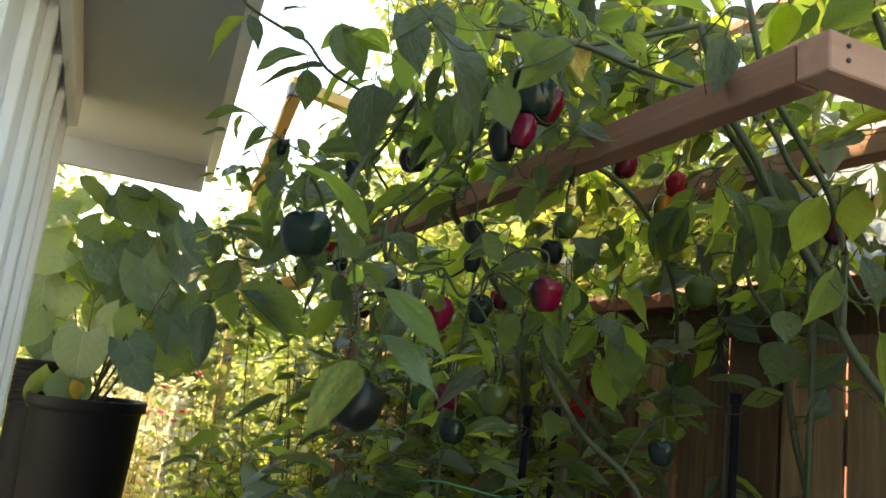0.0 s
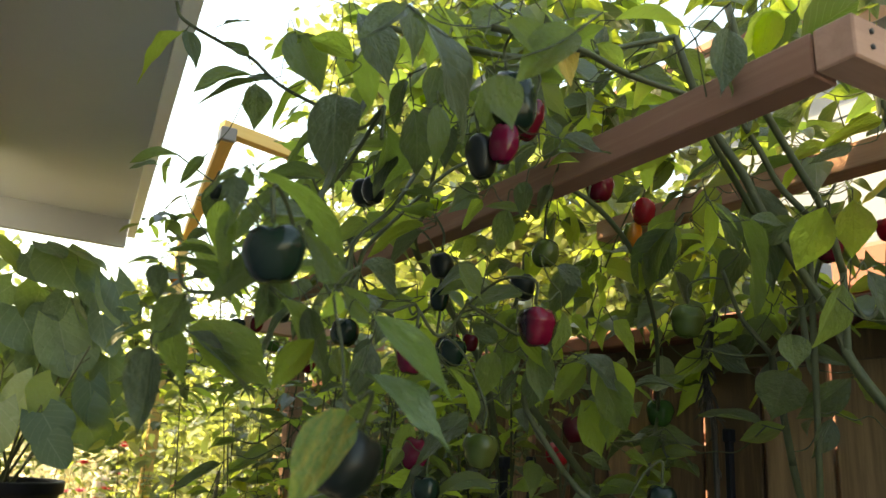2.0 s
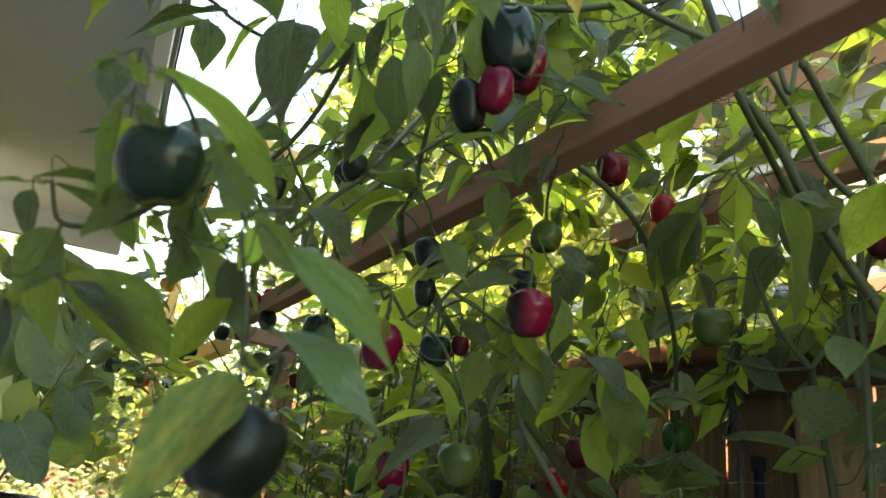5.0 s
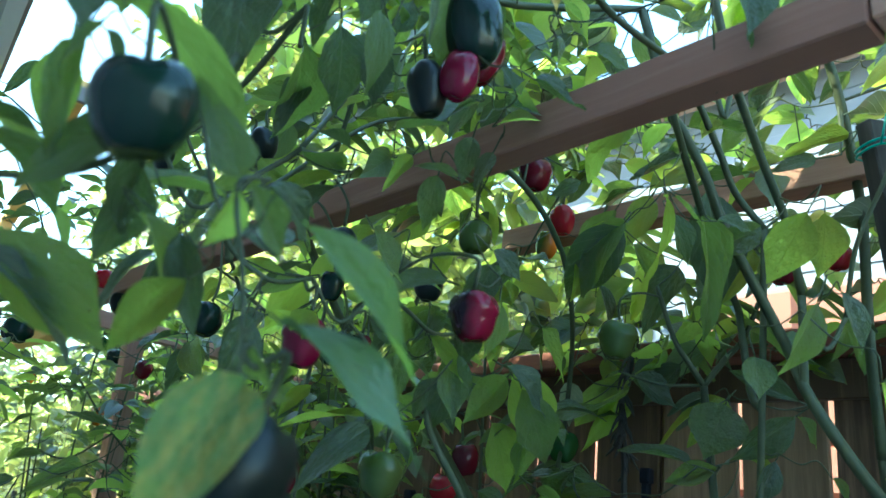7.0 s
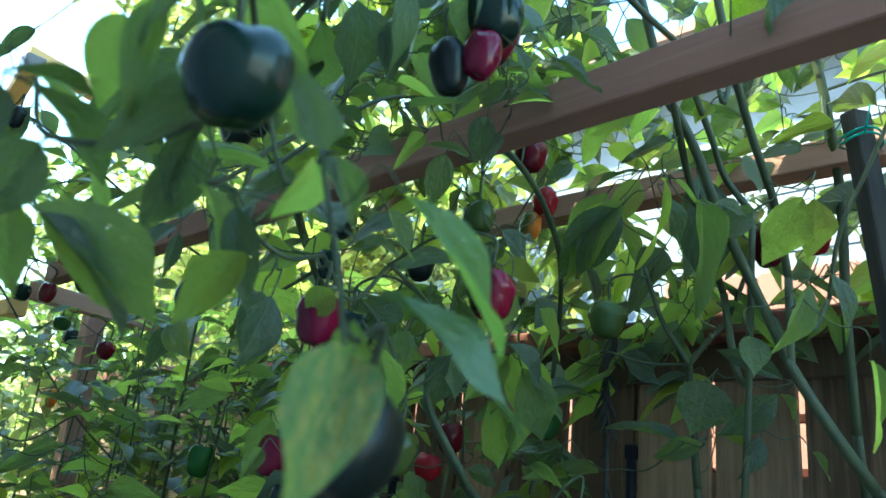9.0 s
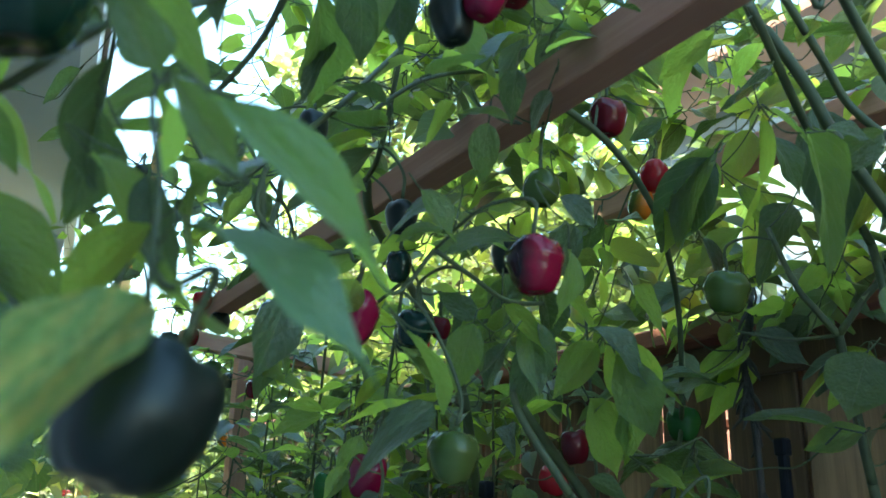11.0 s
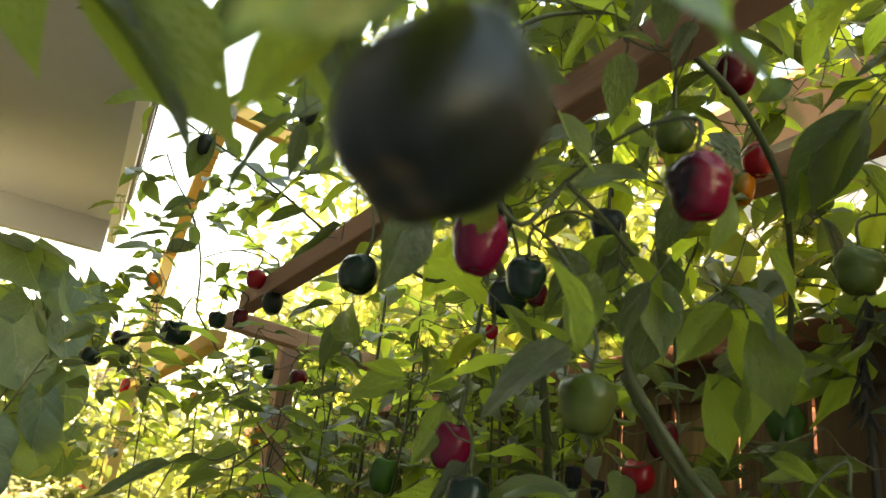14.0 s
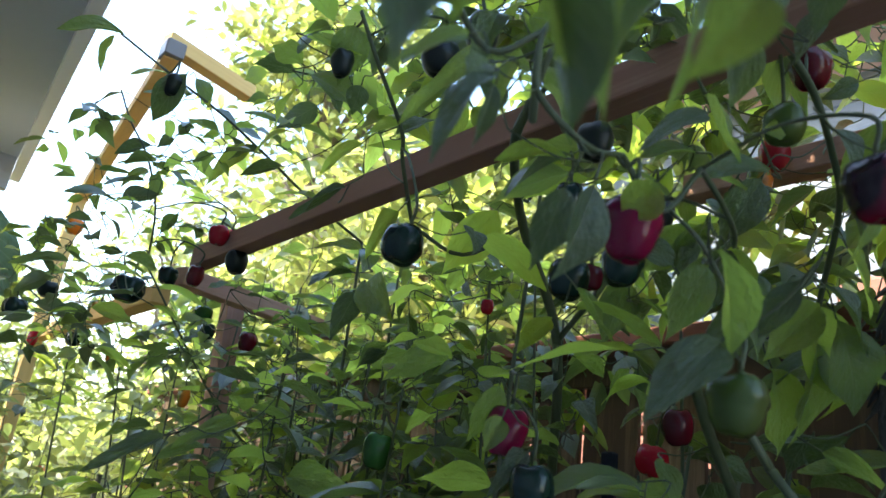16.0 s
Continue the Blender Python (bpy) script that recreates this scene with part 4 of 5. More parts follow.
# --- fitted fruit ---
pepper((0.180, 0.645, 1.672), 0.047, 0.040, "green", 5, -6)
pepper((0.236, 0.614, 1.531), 0.043, 0.043, "black", -15, 20)
pepper((0.531, 0.801, 1.685), 0.045, 0.042, "half", 0, -4)
pepper((0.444, 0.928, 1.654), 0.043, 0.044, "red", 0, 5)
pepper((0.735, 0.932, 1.935), 0.044, 0.042, "wine", 0, 0)
pepper((0.465, 0.766, 1.925), 0.056, 0.068, "green", 0, -12)
pepper((0.504, 0.793, 1.926), 0.038, 0.050, "wine", 0, 15)
pepper((0.454, 0.766, 1.873), 0.034, 0.044, "red", 0, 10)
pepper((0.440, 0.789, 1.861), 0.036, 0.048, "black", 0, -8)
pepper((0.501, 1.257, 1.963), 0.046, 0.044, "black", 0, 0)
pepper((0.492, 1.263, 1.724), 0.046, 0.042, "green", 0, 12)
pepper((0.731, 1.110, 1.813), 0.042, 0.042, "black", 0, 0)
pepper((0.775, 2.212, 1.768), 0.044, 0.044, "wine", 0, 10)
pepper((0.525, 0.896, 1.549), 0.043, 0.040, "olive", 0, 5)
pepper((1.020, 1.096, 1.634), 0.048, 0.044, "bright", 0, 5)
pepper((0.591, 1.179, 1.542), 0.044, 0.048, "red", 0, 8)
pepper((0.566, 1.982, 1.908), 0.041, 0.038, "cherry", 0, 0)
pepper((0.644, 2.118, 1.957), 0.036, 0.034, "cherry", 0, 0)
pepper((0.496, 2.904, 2.101), 0.054, 0.046, "orange", 0, 0)
pepper((0.883, 0.905, 1.752), 0.052, 0.046, "olive", 0, 4)
pepper((0.912, 1.196, 1.600), 0.042, 0.046, "wine", 0, -10)
pepper((0.898, 1.222, 1.555), 0.043, 0.038, "cherry", 0, 14)
pepper((0.987, 1.096, 1.993), 0.044, 0.048, "cherry", 0, 0)
pepper((0.972, 1.112, 1.949), 0.036, 0.045, "orange", 0, 8)
pepper((0.869, 2.750, 1.678), 0.036, 0.052, "orange", 0, 0)
pepper((0.416, 1.334, 1.943), 0.028, 0.034, "black", 0, 0)
pepper((0.391, 1.909, 2.124), 0.040, 0.040, "black", 0, 0)
pepper((0.450, 2.054, 1.776), 0.060, 0.048, "green", 0, 6)
pepper((0.706, 1.555, 1.532), 0.044, 0.050, "bright", 0, 6)
pepper((0.838, 1.499, 1.779), 0.022, 0.024, "cherry", 0, 0)
pepper((0.579, 2.089, 1.846), 0.034, 0.042, "wine", 0, 6)
pepper((0.606, 1.966, 1.862), 0.044, 0.044, "black", 0, -6)
pepper((0.546, 2.150, 1.846), 0.040, 0.036, "green", 0, 0)
pepper((0.681, 2.264, 1.817), 0.040, 0.032, "bright", 0, 0)
pepper((0.601, 2.821, 1.871), 0.055, 0.040, "orange", 0, 10)
pepper((0.785, 2.478, 1.821), 0.040, 0.040, "green", 0, 0)
pepper((0.574, 1.103, 1.768), 0.030, 0.036, "green", 0, 0)
pepper((0.610, 1.129, 1.699), 0.044, 0.040, "green", 0, 10)
pepper((0.957, 0.724, 1.848), 0.040, 0.052, "wine", 0, 5)
pepper((1.067, 0.701, 1.884), 0.038, 0.032, "cherry", 0, 0)
pepper((0.544, 1.049, 1.804), 0.036, 0.036, "black", 0, 0)
pepper((0.618, 0.904, 1.807), 0.036, 0.034, "olive", 0, 0)
pepper((0.550, 1.017, 1.677), 0.038, 0.036, "green", 0, 6)
pepper((0.649, 1.132, 1.714), 0.026, 0.026, "wine", 0, 0)
pepper((0.588, 1.135, 1.491), 0.042, 0.040, "green", 0, 0)
pepper((0.804, 0.884, 1.502), 0.040, 0.036, "green", 0, 0)
pepper((0.528, 3.149, 1.803), 0.030, 0.050, "cherry", 0, 0)
pepper((0.339, 2.425, 1.757), 0.050, 0.040, "green", 0, 0)
pepper((0.529, 2.679, 1.759), 0.040, 0.036, "green", 0, 0)
pepper((0.399, 2.483, 1.824), 0.045, 0.036, "black", 0, 0)
pepper((0.469, 1.145, 1.929), 0.036, 0.040, "black", 0, 0)
pepper((0.730, 3.048, 1.789), 0.030, 0.045, "orange", 0, 0)
# --- fitted leaves: foot, tip, width as a share of length ---
leaf_at((0.149, 0.650, 1.732), (0.129, 0.654, 1.717), 0.45)
leaf_at((0.146, 0.653, 1.729), (0.148, 0.648, 1.705), 0.55)
leaf_at((0.152, 0.649, 1.734), (0.163, 0.667, 1.730), 0.45)
leaf_at((0.169, 0.673, 1.739), (0.244, 0.695, 1.739), 0.36)
leaf_at((0.157, 0.654, 1.709), (0.146, 0.677, 1.693), 0.50)
leaf_at((0.156, 0.678, 1.711), (0.158, 0.691, 1.669), 0.42)
leaf_at((0.161, 0.663, 1.711), (0.183, 0.678, 1.704), 0.45)
leaf_at((0.188, 0.707, 1.716), (0.235, 0.731, 1.748), 0.38)
leaf_at((0.116, 0.744, 1.678), (0.090, 0.737, 1.666), 0.34)
leaf_at((0.122, 0.750, 1.685), (0.152, 0.754, 1.697), 0.34)
leaf_at((0.121, 0.753, 1.677), (0.123, 0.760, 1.655), 0.85)
leaf_at((0.132, 0.757, 1.685), (0.180, 0.782, 1.678), 0.40)
leaf_at((0.150, 0.756, 1.626), (0.204, 0.763, 1.596), 0.45)
leaf_at((0.122, 0.742, 1.607), (0.122, 0.746, 1.558), 0.50)
leaf_at((0.140, 0.741, 1.653), (0.129, 0.757, 1.620), 0.60)
leaf_at((0.139, 0.761, 1.627), (0.150, 0.767, 1.594), 0.65)
leaf_at((0.248, 0.730, 1.629), (0.222, 0.730, 1.598), 0.45)
leaf_at((0.217, 0.735, 1.659), (0.266, 0.757, 1.626), 0.33)
leaf_at((0.232, 0.610, 1.566), (0.182, 0.568, 1.508), 0.40, "spot")
leaf_at((0.239, 0.598, 1.632), (0.309, 0.582, 1.580), 0.33, "young")
leaf_at((0.243, 0.610, 1.592), (0.300, 0.560, 1.558), 0.25, "young")
leaf_at((0.229, 0.644, 1.660), (0.205, 0.640, 1.690), 0.45)
leaf_at((0.232, 0.640, 1.658), (0.262, 0.655, 1.640), 0.40)
leaf_at((0.230, 0.650, 1.655), (0.245, 0.690, 1.648), 0.35)
leaf_at((0.236, 0.618, 1.580), (0.262, 0.640, 1.560), 0.40)
leaf_at((0.506, 0.897, 1.589), (0.445, 0.915, 1.527), 0.46)
leaf_at((0.244, 0.743, 1.658), (0.261, 0.747, 1.614), 0.35)
leaf_at((0.276, 0.686, 1.646), (0.275, 0.742, 1.687), 0.40)
leaf_at((0.165, 0.752, 1.741), (0.168, 0.767, 1.703), 0.50)
leaf_at((0.149, 0.762, 1.630), (0.215, 0.770, 1.600), 0.40)
leaf_at((0.142, 0.791, 1.708), (0.210, 0.811, 1.681), 0.38)
leaf_at((0.217, 0.753, 1.691), (0.224, 0.792, 1.660), 0.45)
leaf_at((0.206, 0.667, 1.689), (0.154, 0.682, 1.668), 0.45)
leaf_at((0.217, 0.726, 1.709), (0.218, 0.788, 1.677), 0.45)
leaf_at((0.268, 0.845, 1.768), (0.227, 0.876, 1.751), 0.40)
leaf_at((0.278, 0.773, 1.700), (0.221, 0.776, 1.696), 0.36)
leaf_at((0.284, 0.750, 1.692), (0.265, 0.832, 1.681), 0.30)
leaf_at((0.291, 0.742, 1.703), (0.347, 0.766, 1.700), 0.34)
leaf_at((0.288, 0.911, 1.691), (0.242, 0.905, 1.637), 0.42)
leaf_at((0.280, 0.925, 1.721), (0.239, 0.930, 1.695), 0.36)
leaf_at((0.292, 0.910, 1.687), (0.294, 0.924, 1.650), 0.30)
leaf_at((0.313, 0.944, 1.727), (0.291, 0.927, 1.707), 0.60)
leaf_at((0.345, 0.956, 1.749), (0.333, 0.952, 1.713), 0.55)
leaf_at((0.150, 1.073, 2.057), (0.099, 1.149, 2.014), 0.62)
leaf_at((0.153, 1.071, 2.058), (0.173, 1.062, 2.005), 0.42)
leaf_at((0.245, 1.081, 2.027), (0.169, 1.066, 1.993), 0.26)
leaf_at((0.234, 0.913, 1.946), (0.148, 0.928, 1.897), 0.28)
leaf_at((0.221, 0.941, 1.948), (0.227, 0.927, 1.896), 0.60)
leaf_at((0.272, 0.916, 1.957), (0.231, 0.923, 1.902), 0.36)
leaf_at((0.240, 0.869, 1.984), (0.267, 0.840, 1.907), 0.55)
leaf_at((0.276, 0.815, 1.899), (0.273, 0.800, 1.815), 0.52)
leaf_at((0.249, 0.865, 1.984), (0.213, 0.885, 1.966), 0.50)
leaf_at((0.192, 1.041, 2.065), (0.223, 1.024, 2.081), 0.35)
leaf_at((0.229, 1.032, 2.029), (0.194, 1.044, 2.049), 0.40)
leaf_at((0.217, 1.170, 1.929), (0.192, 1.189, 1.888), 0.40)
leaf_at((0.173, 1.297, 1.946), (0.134, 1.263, 1.929), 0.20)
leaf_at((0.344, 1.012, 1.879), (0.271, 1.043, 1.886), 0.30)
leaf_at((0.309, 0.964, 1.917), (0.276, 0.986, 1.881), 0.40)
leaf_at((0.281, 0.939, 1.830), (0.206, 0.980, 1.790), 0.30)
leaf_at((0.273, 0.637, 1.900), (0.344, 0.640, 1.843), 0.42)
leaf_at((0.364, 0.884, 1.916), (0.436, 0.976, 1.850), 0.34)
leaf_at((0.391, 0.867, 1.938), (0.415, 0.871, 1.864), 0.60)
leaf_at((0.426, 0.853, 1.927), (0.435, 0.862, 1.867), 0.50)
leaf_at((0.317, 0.576, 1.831), (0.337, 0.577, 1.788), 0.68)
leaf_at((0.377, 0.551, 1.878), (0.331, 0.570, 1.832), 0.60)
leaf_at((0.329, 0.582, 1.887), (0.378, 0.558, 1.842), 0.50)
leaf_at((0.544, 0.740, 1.950), (0.575, 0.752, 1.932), 0.90)
leaf_at((0.499, 0.720, 1.875), (0.562, 0.714, 1.874), 0.40)
leaf_at((0.571, 0.560, 1.954), (0.564, 0.566, 1.883), 0.50)
leaf_at((0.774, 0.660, 2.107), (0.772, 0.676, 2.037), 0.60)
leaf_at((0.307, 0.731, 1.968), (0.259, 0.729, 1.918), 0.50)
leaf_at((0.285, 0.803, 1.937), (0.251, 0.814, 1.956), 0.60)
leaf_at((0.317, 0.837, 1.971), (0.315, 0.850, 1.914), 0.60)
leaf_at((0.325, 0.692, 1.957), (0.376, 0.700, 1.916), 0.50)
leaf_at((0.433, 0.722, 2.006), (0.499, 0.748, 2.009), 0.40)
leaf_at((0.398, 0.927, 1.905), (0.379, 0.947, 1.847), 0.50)
leaf_at((0.413, 0.807, 1.913), (0.419, 0.796, 1.949), 0.60)
leaf_at((0.469, 0.691, 1.972), (0.475, 0.678, 1.916), 0.55, "yellow")
leaf_at((0.773, 0.767, 1.882), (0.804, 0.774, 1.785), 0.40)
leaf_at((0.763, 0.818, 1.851), (0.770, 0.923, 1.772), 0.45)
leaf_at((0.814, 0.632, 1.845), (0.800, 0.662, 1.775), 0.60)
leaf_at((0.743, 0.812, 1.967), (0.745, 0.882, 1.929), 0.50)
leaf_at((0.862, 0.807, 1.978), (0.856, 0.875, 1.961), 0.50)
leaf_at((0.849, 0.746, 2.006), (0.837, 0.761, 1.978), 0.80)
leaf_at((0.941, 0.741, 2.057), (0.903, 0.776, 2.009), 0.55)
leaf_at((0.996, 0.732, 2.004), (0.946, 0.762, 1.990), 0.45)
leaf_at((0.834, 0.837, 1.931), (0.818, 0.903, 1.932), 0.30)
leaf_at((0.799, 0.909, 1.945), (0.770, 0.931, 1.921), 0.50)
leaf_at((0.827, 0.798, 1.886), (0.874, 0.793, 1.832), 0.50)
leaf_at((0.788, 0.715, 1.844), (0.834, 0.689, 1.851), 0.30)
leaf_at((0.559, 0.807, 1.908), (0.630, 0.815, 1.951), 0.50)
leaf_at((0.590, 0.858, 1.885), (0.582, 0.876, 1.841), 0.50)
leaf_at((0.546, 0.891, 1.850), (0.547, 0.910, 1.795), 0.50)
leaf_at((0.961, 0.942, 1.712), (0.990, 1.071, 1.634), 0.40)
leaf_at((0.731, 0.984, 1.823), (0.713, 1.018, 1.749), 0.50)
leaf_at((0.798, 0.844, 1.872), (0.755, 0.883, 1.787), 0.50)
leaf_at((0.786, 0.730, 1.853), (0.891, 0.763, 1.754), 0.36)
leaf_at((0.752, 0.743, 1.866), (0.776, 0.719, 1.834), 0.60)
leaf_at((0.855, 0.644, 1.764), (0.840, 0.669, 1.682), 0.55)
leaf_at((0.886, 0.633, 1.783), (0.909, 0.615, 1.710), 0.50)
leaf_at((0.890, 0.645, 1.874), (0.893, 0.645, 1.806), 0.65)
leaf_at((0.848, 0.696, 1.855), (0.820, 0.743, 1.818), 0.50)
leaf_at((0.829, 0.698, 1.706), (0.828, 0.691, 1.662), 0.90)
leaf_at((0.868, 0.595, 1.682), (0.896, 0.594, 1.596), 0.60)
leaf_at((0.962, 0.931, 1.725), (1.015, 0.895, 1.687), 0.55)
leaf_at((0.999, 0.975, 1.712), (1.021, 1.060, 1.614), 0.36)
leaf_at((0.716, 0.910, 1.662), (0.766, 0.898, 1.582), 0.50)
leaf_at((0.673, 0.900, 1.678), (0.753, 0.878, 1.649), 0.40)
leaf_at((0.961, 0.801, 1.682), (0.946, 0.819, 1.616), 1.00)
leaf_at((1.001, 0.735, 1.673), (0.970, 0.796, 1.613), 0.50)
leaf_at((1.003, 0.734, 1.673), (1.034, 0.714, 1.647), 0.60)
leaf_at((0.955, 0.843, 1.610), (0.930, 0.932, 1.634), 0.28)
leaf_at((0.944, 0.951, 1.567), (0.878, 1.026, 1.550), 0.35)
leaf_at((0.977, 0.822, 1.609), (0.940, 0.869, 1.589), 0.45)
leaf_at((0.972, 0.747, 1.619), (0.954, 0.761, 1.565), 0.60)
leaf_at((1.019, 0.705, 1.606), (1.047, 0.691, 1.577), 0.50)
leaf_at((0.969, 0.717, 1.685), (0.926, 0.774, 1.719), 0.30)
leaf_at((0.609, 0.600, 1.900), (0.590, 0.563, 1.924), 0.50)
leaf_at((0.717, 0.768, 1.949), (0.688, 0.814, 1.916), 0.50)
leaf_at((0.948, 0.674, 1.970), (0.914, 0.714, 1.958), 0.50)
leaf_at((0.862, 0.771, 1.950), (0.825, 0.821, 1.923), 0.40)
leaf_at((0.943, 0.554, 2.072), (0.909, 0.605, 2.037), 0.45)
leaf_at((0.965, 0.641, 2.001), (0.917, 0.701, 1.979), 0.40)
leaf_at((0.552, 0.815, 1.887), (0.554, 0.768, 1.886), 0.60)
leaf_at((0.521, 0.815, 1.860), (0.523, 0.833, 1.818), 0.60)
leaf_at((0.553, 0.798, 1.921), (0.535, 0.801, 1.951), 0.60)
leaf_at((0.640, 0.804, 2.034), (0.630, 0.826, 2.010), 0.60)
leaf_at((0.465, 0.875, 1.638), (0.523, 0.885, 1.590), 0.40)
leaf_at((0.550, 0.862, 1.640), (0.540, 0.891, 1.603), 0.50)
leaf_at((0.580, 0.820, 1.715), (0.598, 0.835, 1.655), 0.42)
leaf_at((0.611, 0.951, 1.701), (0.661, 0.922, 1.660), 0.42)
leaf_at((0.577, 0.952, 1.676), (0.571, 0.980, 1.611), 0.50)
leaf_at((0.662, 0.962, 1.675), (0.658, 0.993, 1.600), 0.48)
leaf_at((0.739, 0.948, 1.683), (0.834, 0.958, 1.610), 0.50)
leaf_at((0.751, 0.987, 1.630), (0.817, 0.990, 1.547), 0.48)
leaf_at((0.600, 0.856, 1.778), (0.639, 0.847, 1.756), 0.50)
leaf_at((0.518, 0.916, 1.777), (0.474, 0.950, 1.737), 0.50)
leaf_at((0.380, 0.908, 1.660), (0.368, 0.913, 1.594), 0.60)
leaf_at((0.431, 0.899, 1.678), (0.426, 0.923, 1.652), 0.80)
leaf_at((0.762, 0.813, 1.857), (0.748, 0.890, 1.792), 0.42)
leaf_at((0.439, 0.913, 1.813), (0.381, 0.952, 1.778), 0.40)
leaf_at((0.497, 0.874, 1.848), (0.480, 0.895, 1.812), 0.40)
leaf_at((0.544, 0.857, 1.839), (0.505, 0.870, 1.849), 0.50)
leaf_at((0.545, 0.886, 1.762), (0.567, 0.873, 1.772), 0.50)
leaf_at((1.102, 1.049, 1.761), (1.095, 1.145, 1.671), 0.36)
leaf_at((0.548, 1.142, 1.548), (0.520, 1.133, 1.513), 0.50)
leaf_at((1.014, 1.151, 1.597), (1.090, 1.058, 1.601), 0.30)
leaf_at((0.391, 1.014, 1.756), (0.367, 1.013, 1.787), 0.50)
leaf_at((0.347, 0.980, 1.803), (0.330, 0.986, 1.748), 0.50)
leaf_at((0.572, 1.083, 1.673), (0.622, 1.076, 1.634), 0.40)
leaf_at((0.402, 1.043, 1.818), (0.451, 1.034, 1.846), 0.35)
leaf_at((0.581, 0.900, 1.747), (0.511, 0.907, 1.746), 0.40)
leaf_at((0.433, 0.770, 1.950), (0.452, 0.768, 1.883), 0.62)
leaf_at((0.380, 0.785, 1.906), (0.387, 0.783, 1.834), 0.40)
leaf_at((0.409, 0.800, 1.937), (0.414, 0.818, 1.889), 0.50)
leaf_at((0.714, 0.868, 2.105), (0.750, 0.827, 2.131), 0.55)
leaf_at((0.736, 0.858, 2.088), (0.806, 0.839, 2.091), 0.50)
leaf_at((0.661, 0.850, 2.092), (0.659, 0.834, 2.131), 0.50)
leaf_at((0.807, 0.841, 2.144), (0.850, 0.825, 2.099), 0.55)
leaf_at((0.782, 0.851, 2.170), (0.745, 0.875, 2.125), 0.50)
leaf_at((0.815, 0.821, 2.175), (0.863, 0.783, 2.167), 0.50)
leaf_at((0.663, 0.866, 2.052), (0.707, 0.859, 2.048), 0.50)
leaf_at((0.889, 0.824, 2.182), (0.914, 0.787, 2.216), 0.50)
leaf_at((0.282, 0.794, 1.987), (0.317, 0.790, 1.931), 0.50)
leaf_at((0.334, 0.787, 2.016), (0.351, 0.771, 1.949), 0.50)
leaf_at((0.384, 0.795, 2.030), (0.369, 0.814, 1.971), 0.55)
leaf_at((0.393, 0.744, 1.988), (0.436, 0.741, 2.016), 0.50)
leaf_at((0.486, 0.747, 2.043), (0.543, 0.749, 2.016), 0.50)
leaf_at((0.552, 0.768, 2.067), (0.589, 0.747, 2.087), 0.50)
leaf_at((0.544, 0.778, 2.036), (0.608, 0.752, 2.022), 0.50)
leaf_at((0.338, 0.885, 1.964), (0.327, 0.901, 1.911), 0.50)
leaf_at((0.378, 0.866, 1.970), (0.359, 0.884, 1.922), 0.50)
leaf_at((0.401, 0.831, 1.980), (0.397, 0.844, 1.928), 0.55)
leaf_at((0.612, 0.797, 2.066), (0.662, 0.782, 2.033), 0.50)
leaf_at((0.428, 0.838, 1.998), (0.430, 0.824, 2.058), 0.50)
leaf_at((0.441, 0.768, 2.037), (0.473, 0.760, 2.006), 0.50)
leaf_at((0.885, 0.780, 1.931), (0.928, 0.788, 1.784), 0.40)
leaf_at((0.835, 0.880, 1.910), (0.844, 0.969, 1.829), 0.50)
leaf_at((0.972, 0.873, 1.874), (0.952, 0.922, 1.783), 0.50)
leaf_at((0.959, 0.759, 1.872), (0.944, 0.796, 1.803), 0.50)
leaf_at((0.951, 0.933, 1.911), (1.012, 0.919, 1.854), 0.50)
leaf_at((1.039, 0.841, 1.702), (1.009, 0.884, 1.640), 0.55)
leaf_at((1.017, 0.897, 1.748), (1.008, 0.950, 1.693), 0.50)
leaf_at((0.928, 0.972, 1.849), (0.973, 0.971, 1.784), 0.50)
leaf_at((0.769, 0.955, 1.668), (0.823, 0.965, 1.562), 0.42)
leaf_at((1.029, 0.859, 1.826), (0.997, 0.904, 1.760), 0.50)
leaf_at((0.954, 0.904, 1.979), (0.940, 0.942, 1.904), 0.50)
leaf_at((0.640, 1.282, 1.825), (0.630, 1.365, 1.748), 0.48)
leaf_at((0.545, 1.885, 2.061), (0.484, 1.914, 1.981), 0.42)
leaf_at((0.596, 1.833, 2.026), (0.524, 1.838, 1.992), 0.30)
leaf_at((0.414, 1.318, 1.990), (0.424, 1.341, 1.921), 0.62)
leaf_at((0.442, 1.326, 1.924), (0.443, 1.340, 1.891), 0.80)
leaf_at((0.409, 1.405, 1.955), (0.444, 1.326, 1.920), 0.35)
leaf_at((0.299, 1.981, 2.219), (0.194, 1.968, 2.189), 0.20)
leaf_at((0.287, 1.992, 2.213), (0.269, 2.008, 2.149), 0.60)
leaf_at((0.402, 1.890, 2.148), (0.371, 1.929, 2.058), 0.50)
leaf_at((0.426, 1.907, 2.159), (0.463, 1.899, 2.112), 0.50)
leaf_at((0.340, 2.051, 2.139), (0.289, 2.040, 2.102), 0.45)
leaf_at((0.356, 2.060, 2.092), (0.306, 2.068, 2.071), 0.35)
leaf_at((0.427, 2.080, 2.073), (0.364, 2.077, 2.040), 0.40)
leaf_at((0.436, 2.093, 2.028), (0.391, 2.086, 1.972), 0.50)
leaf_at((0.376, 1.357, 1.970), (0.431, 1.319, 1.959), 0.40)
leaf_at((0.547, 1.362, 1.808), (0.526, 1.404, 1.752), 0.50)
leaf_at((0.555, 1.495, 1.949), (0.517, 1.544, 1.906), 0.40)
leaf_at((0.515, 1.348, 1.897), (0.544, 1.311, 1.929), 0.60)
leaf_at((0.441, 1.085, 1.861), (0.359, 1.116, 1.784), 0.30)
leaf_at((0.390, 0.941, 1.670), (0.392, 0.964, 1.614), 0.45)
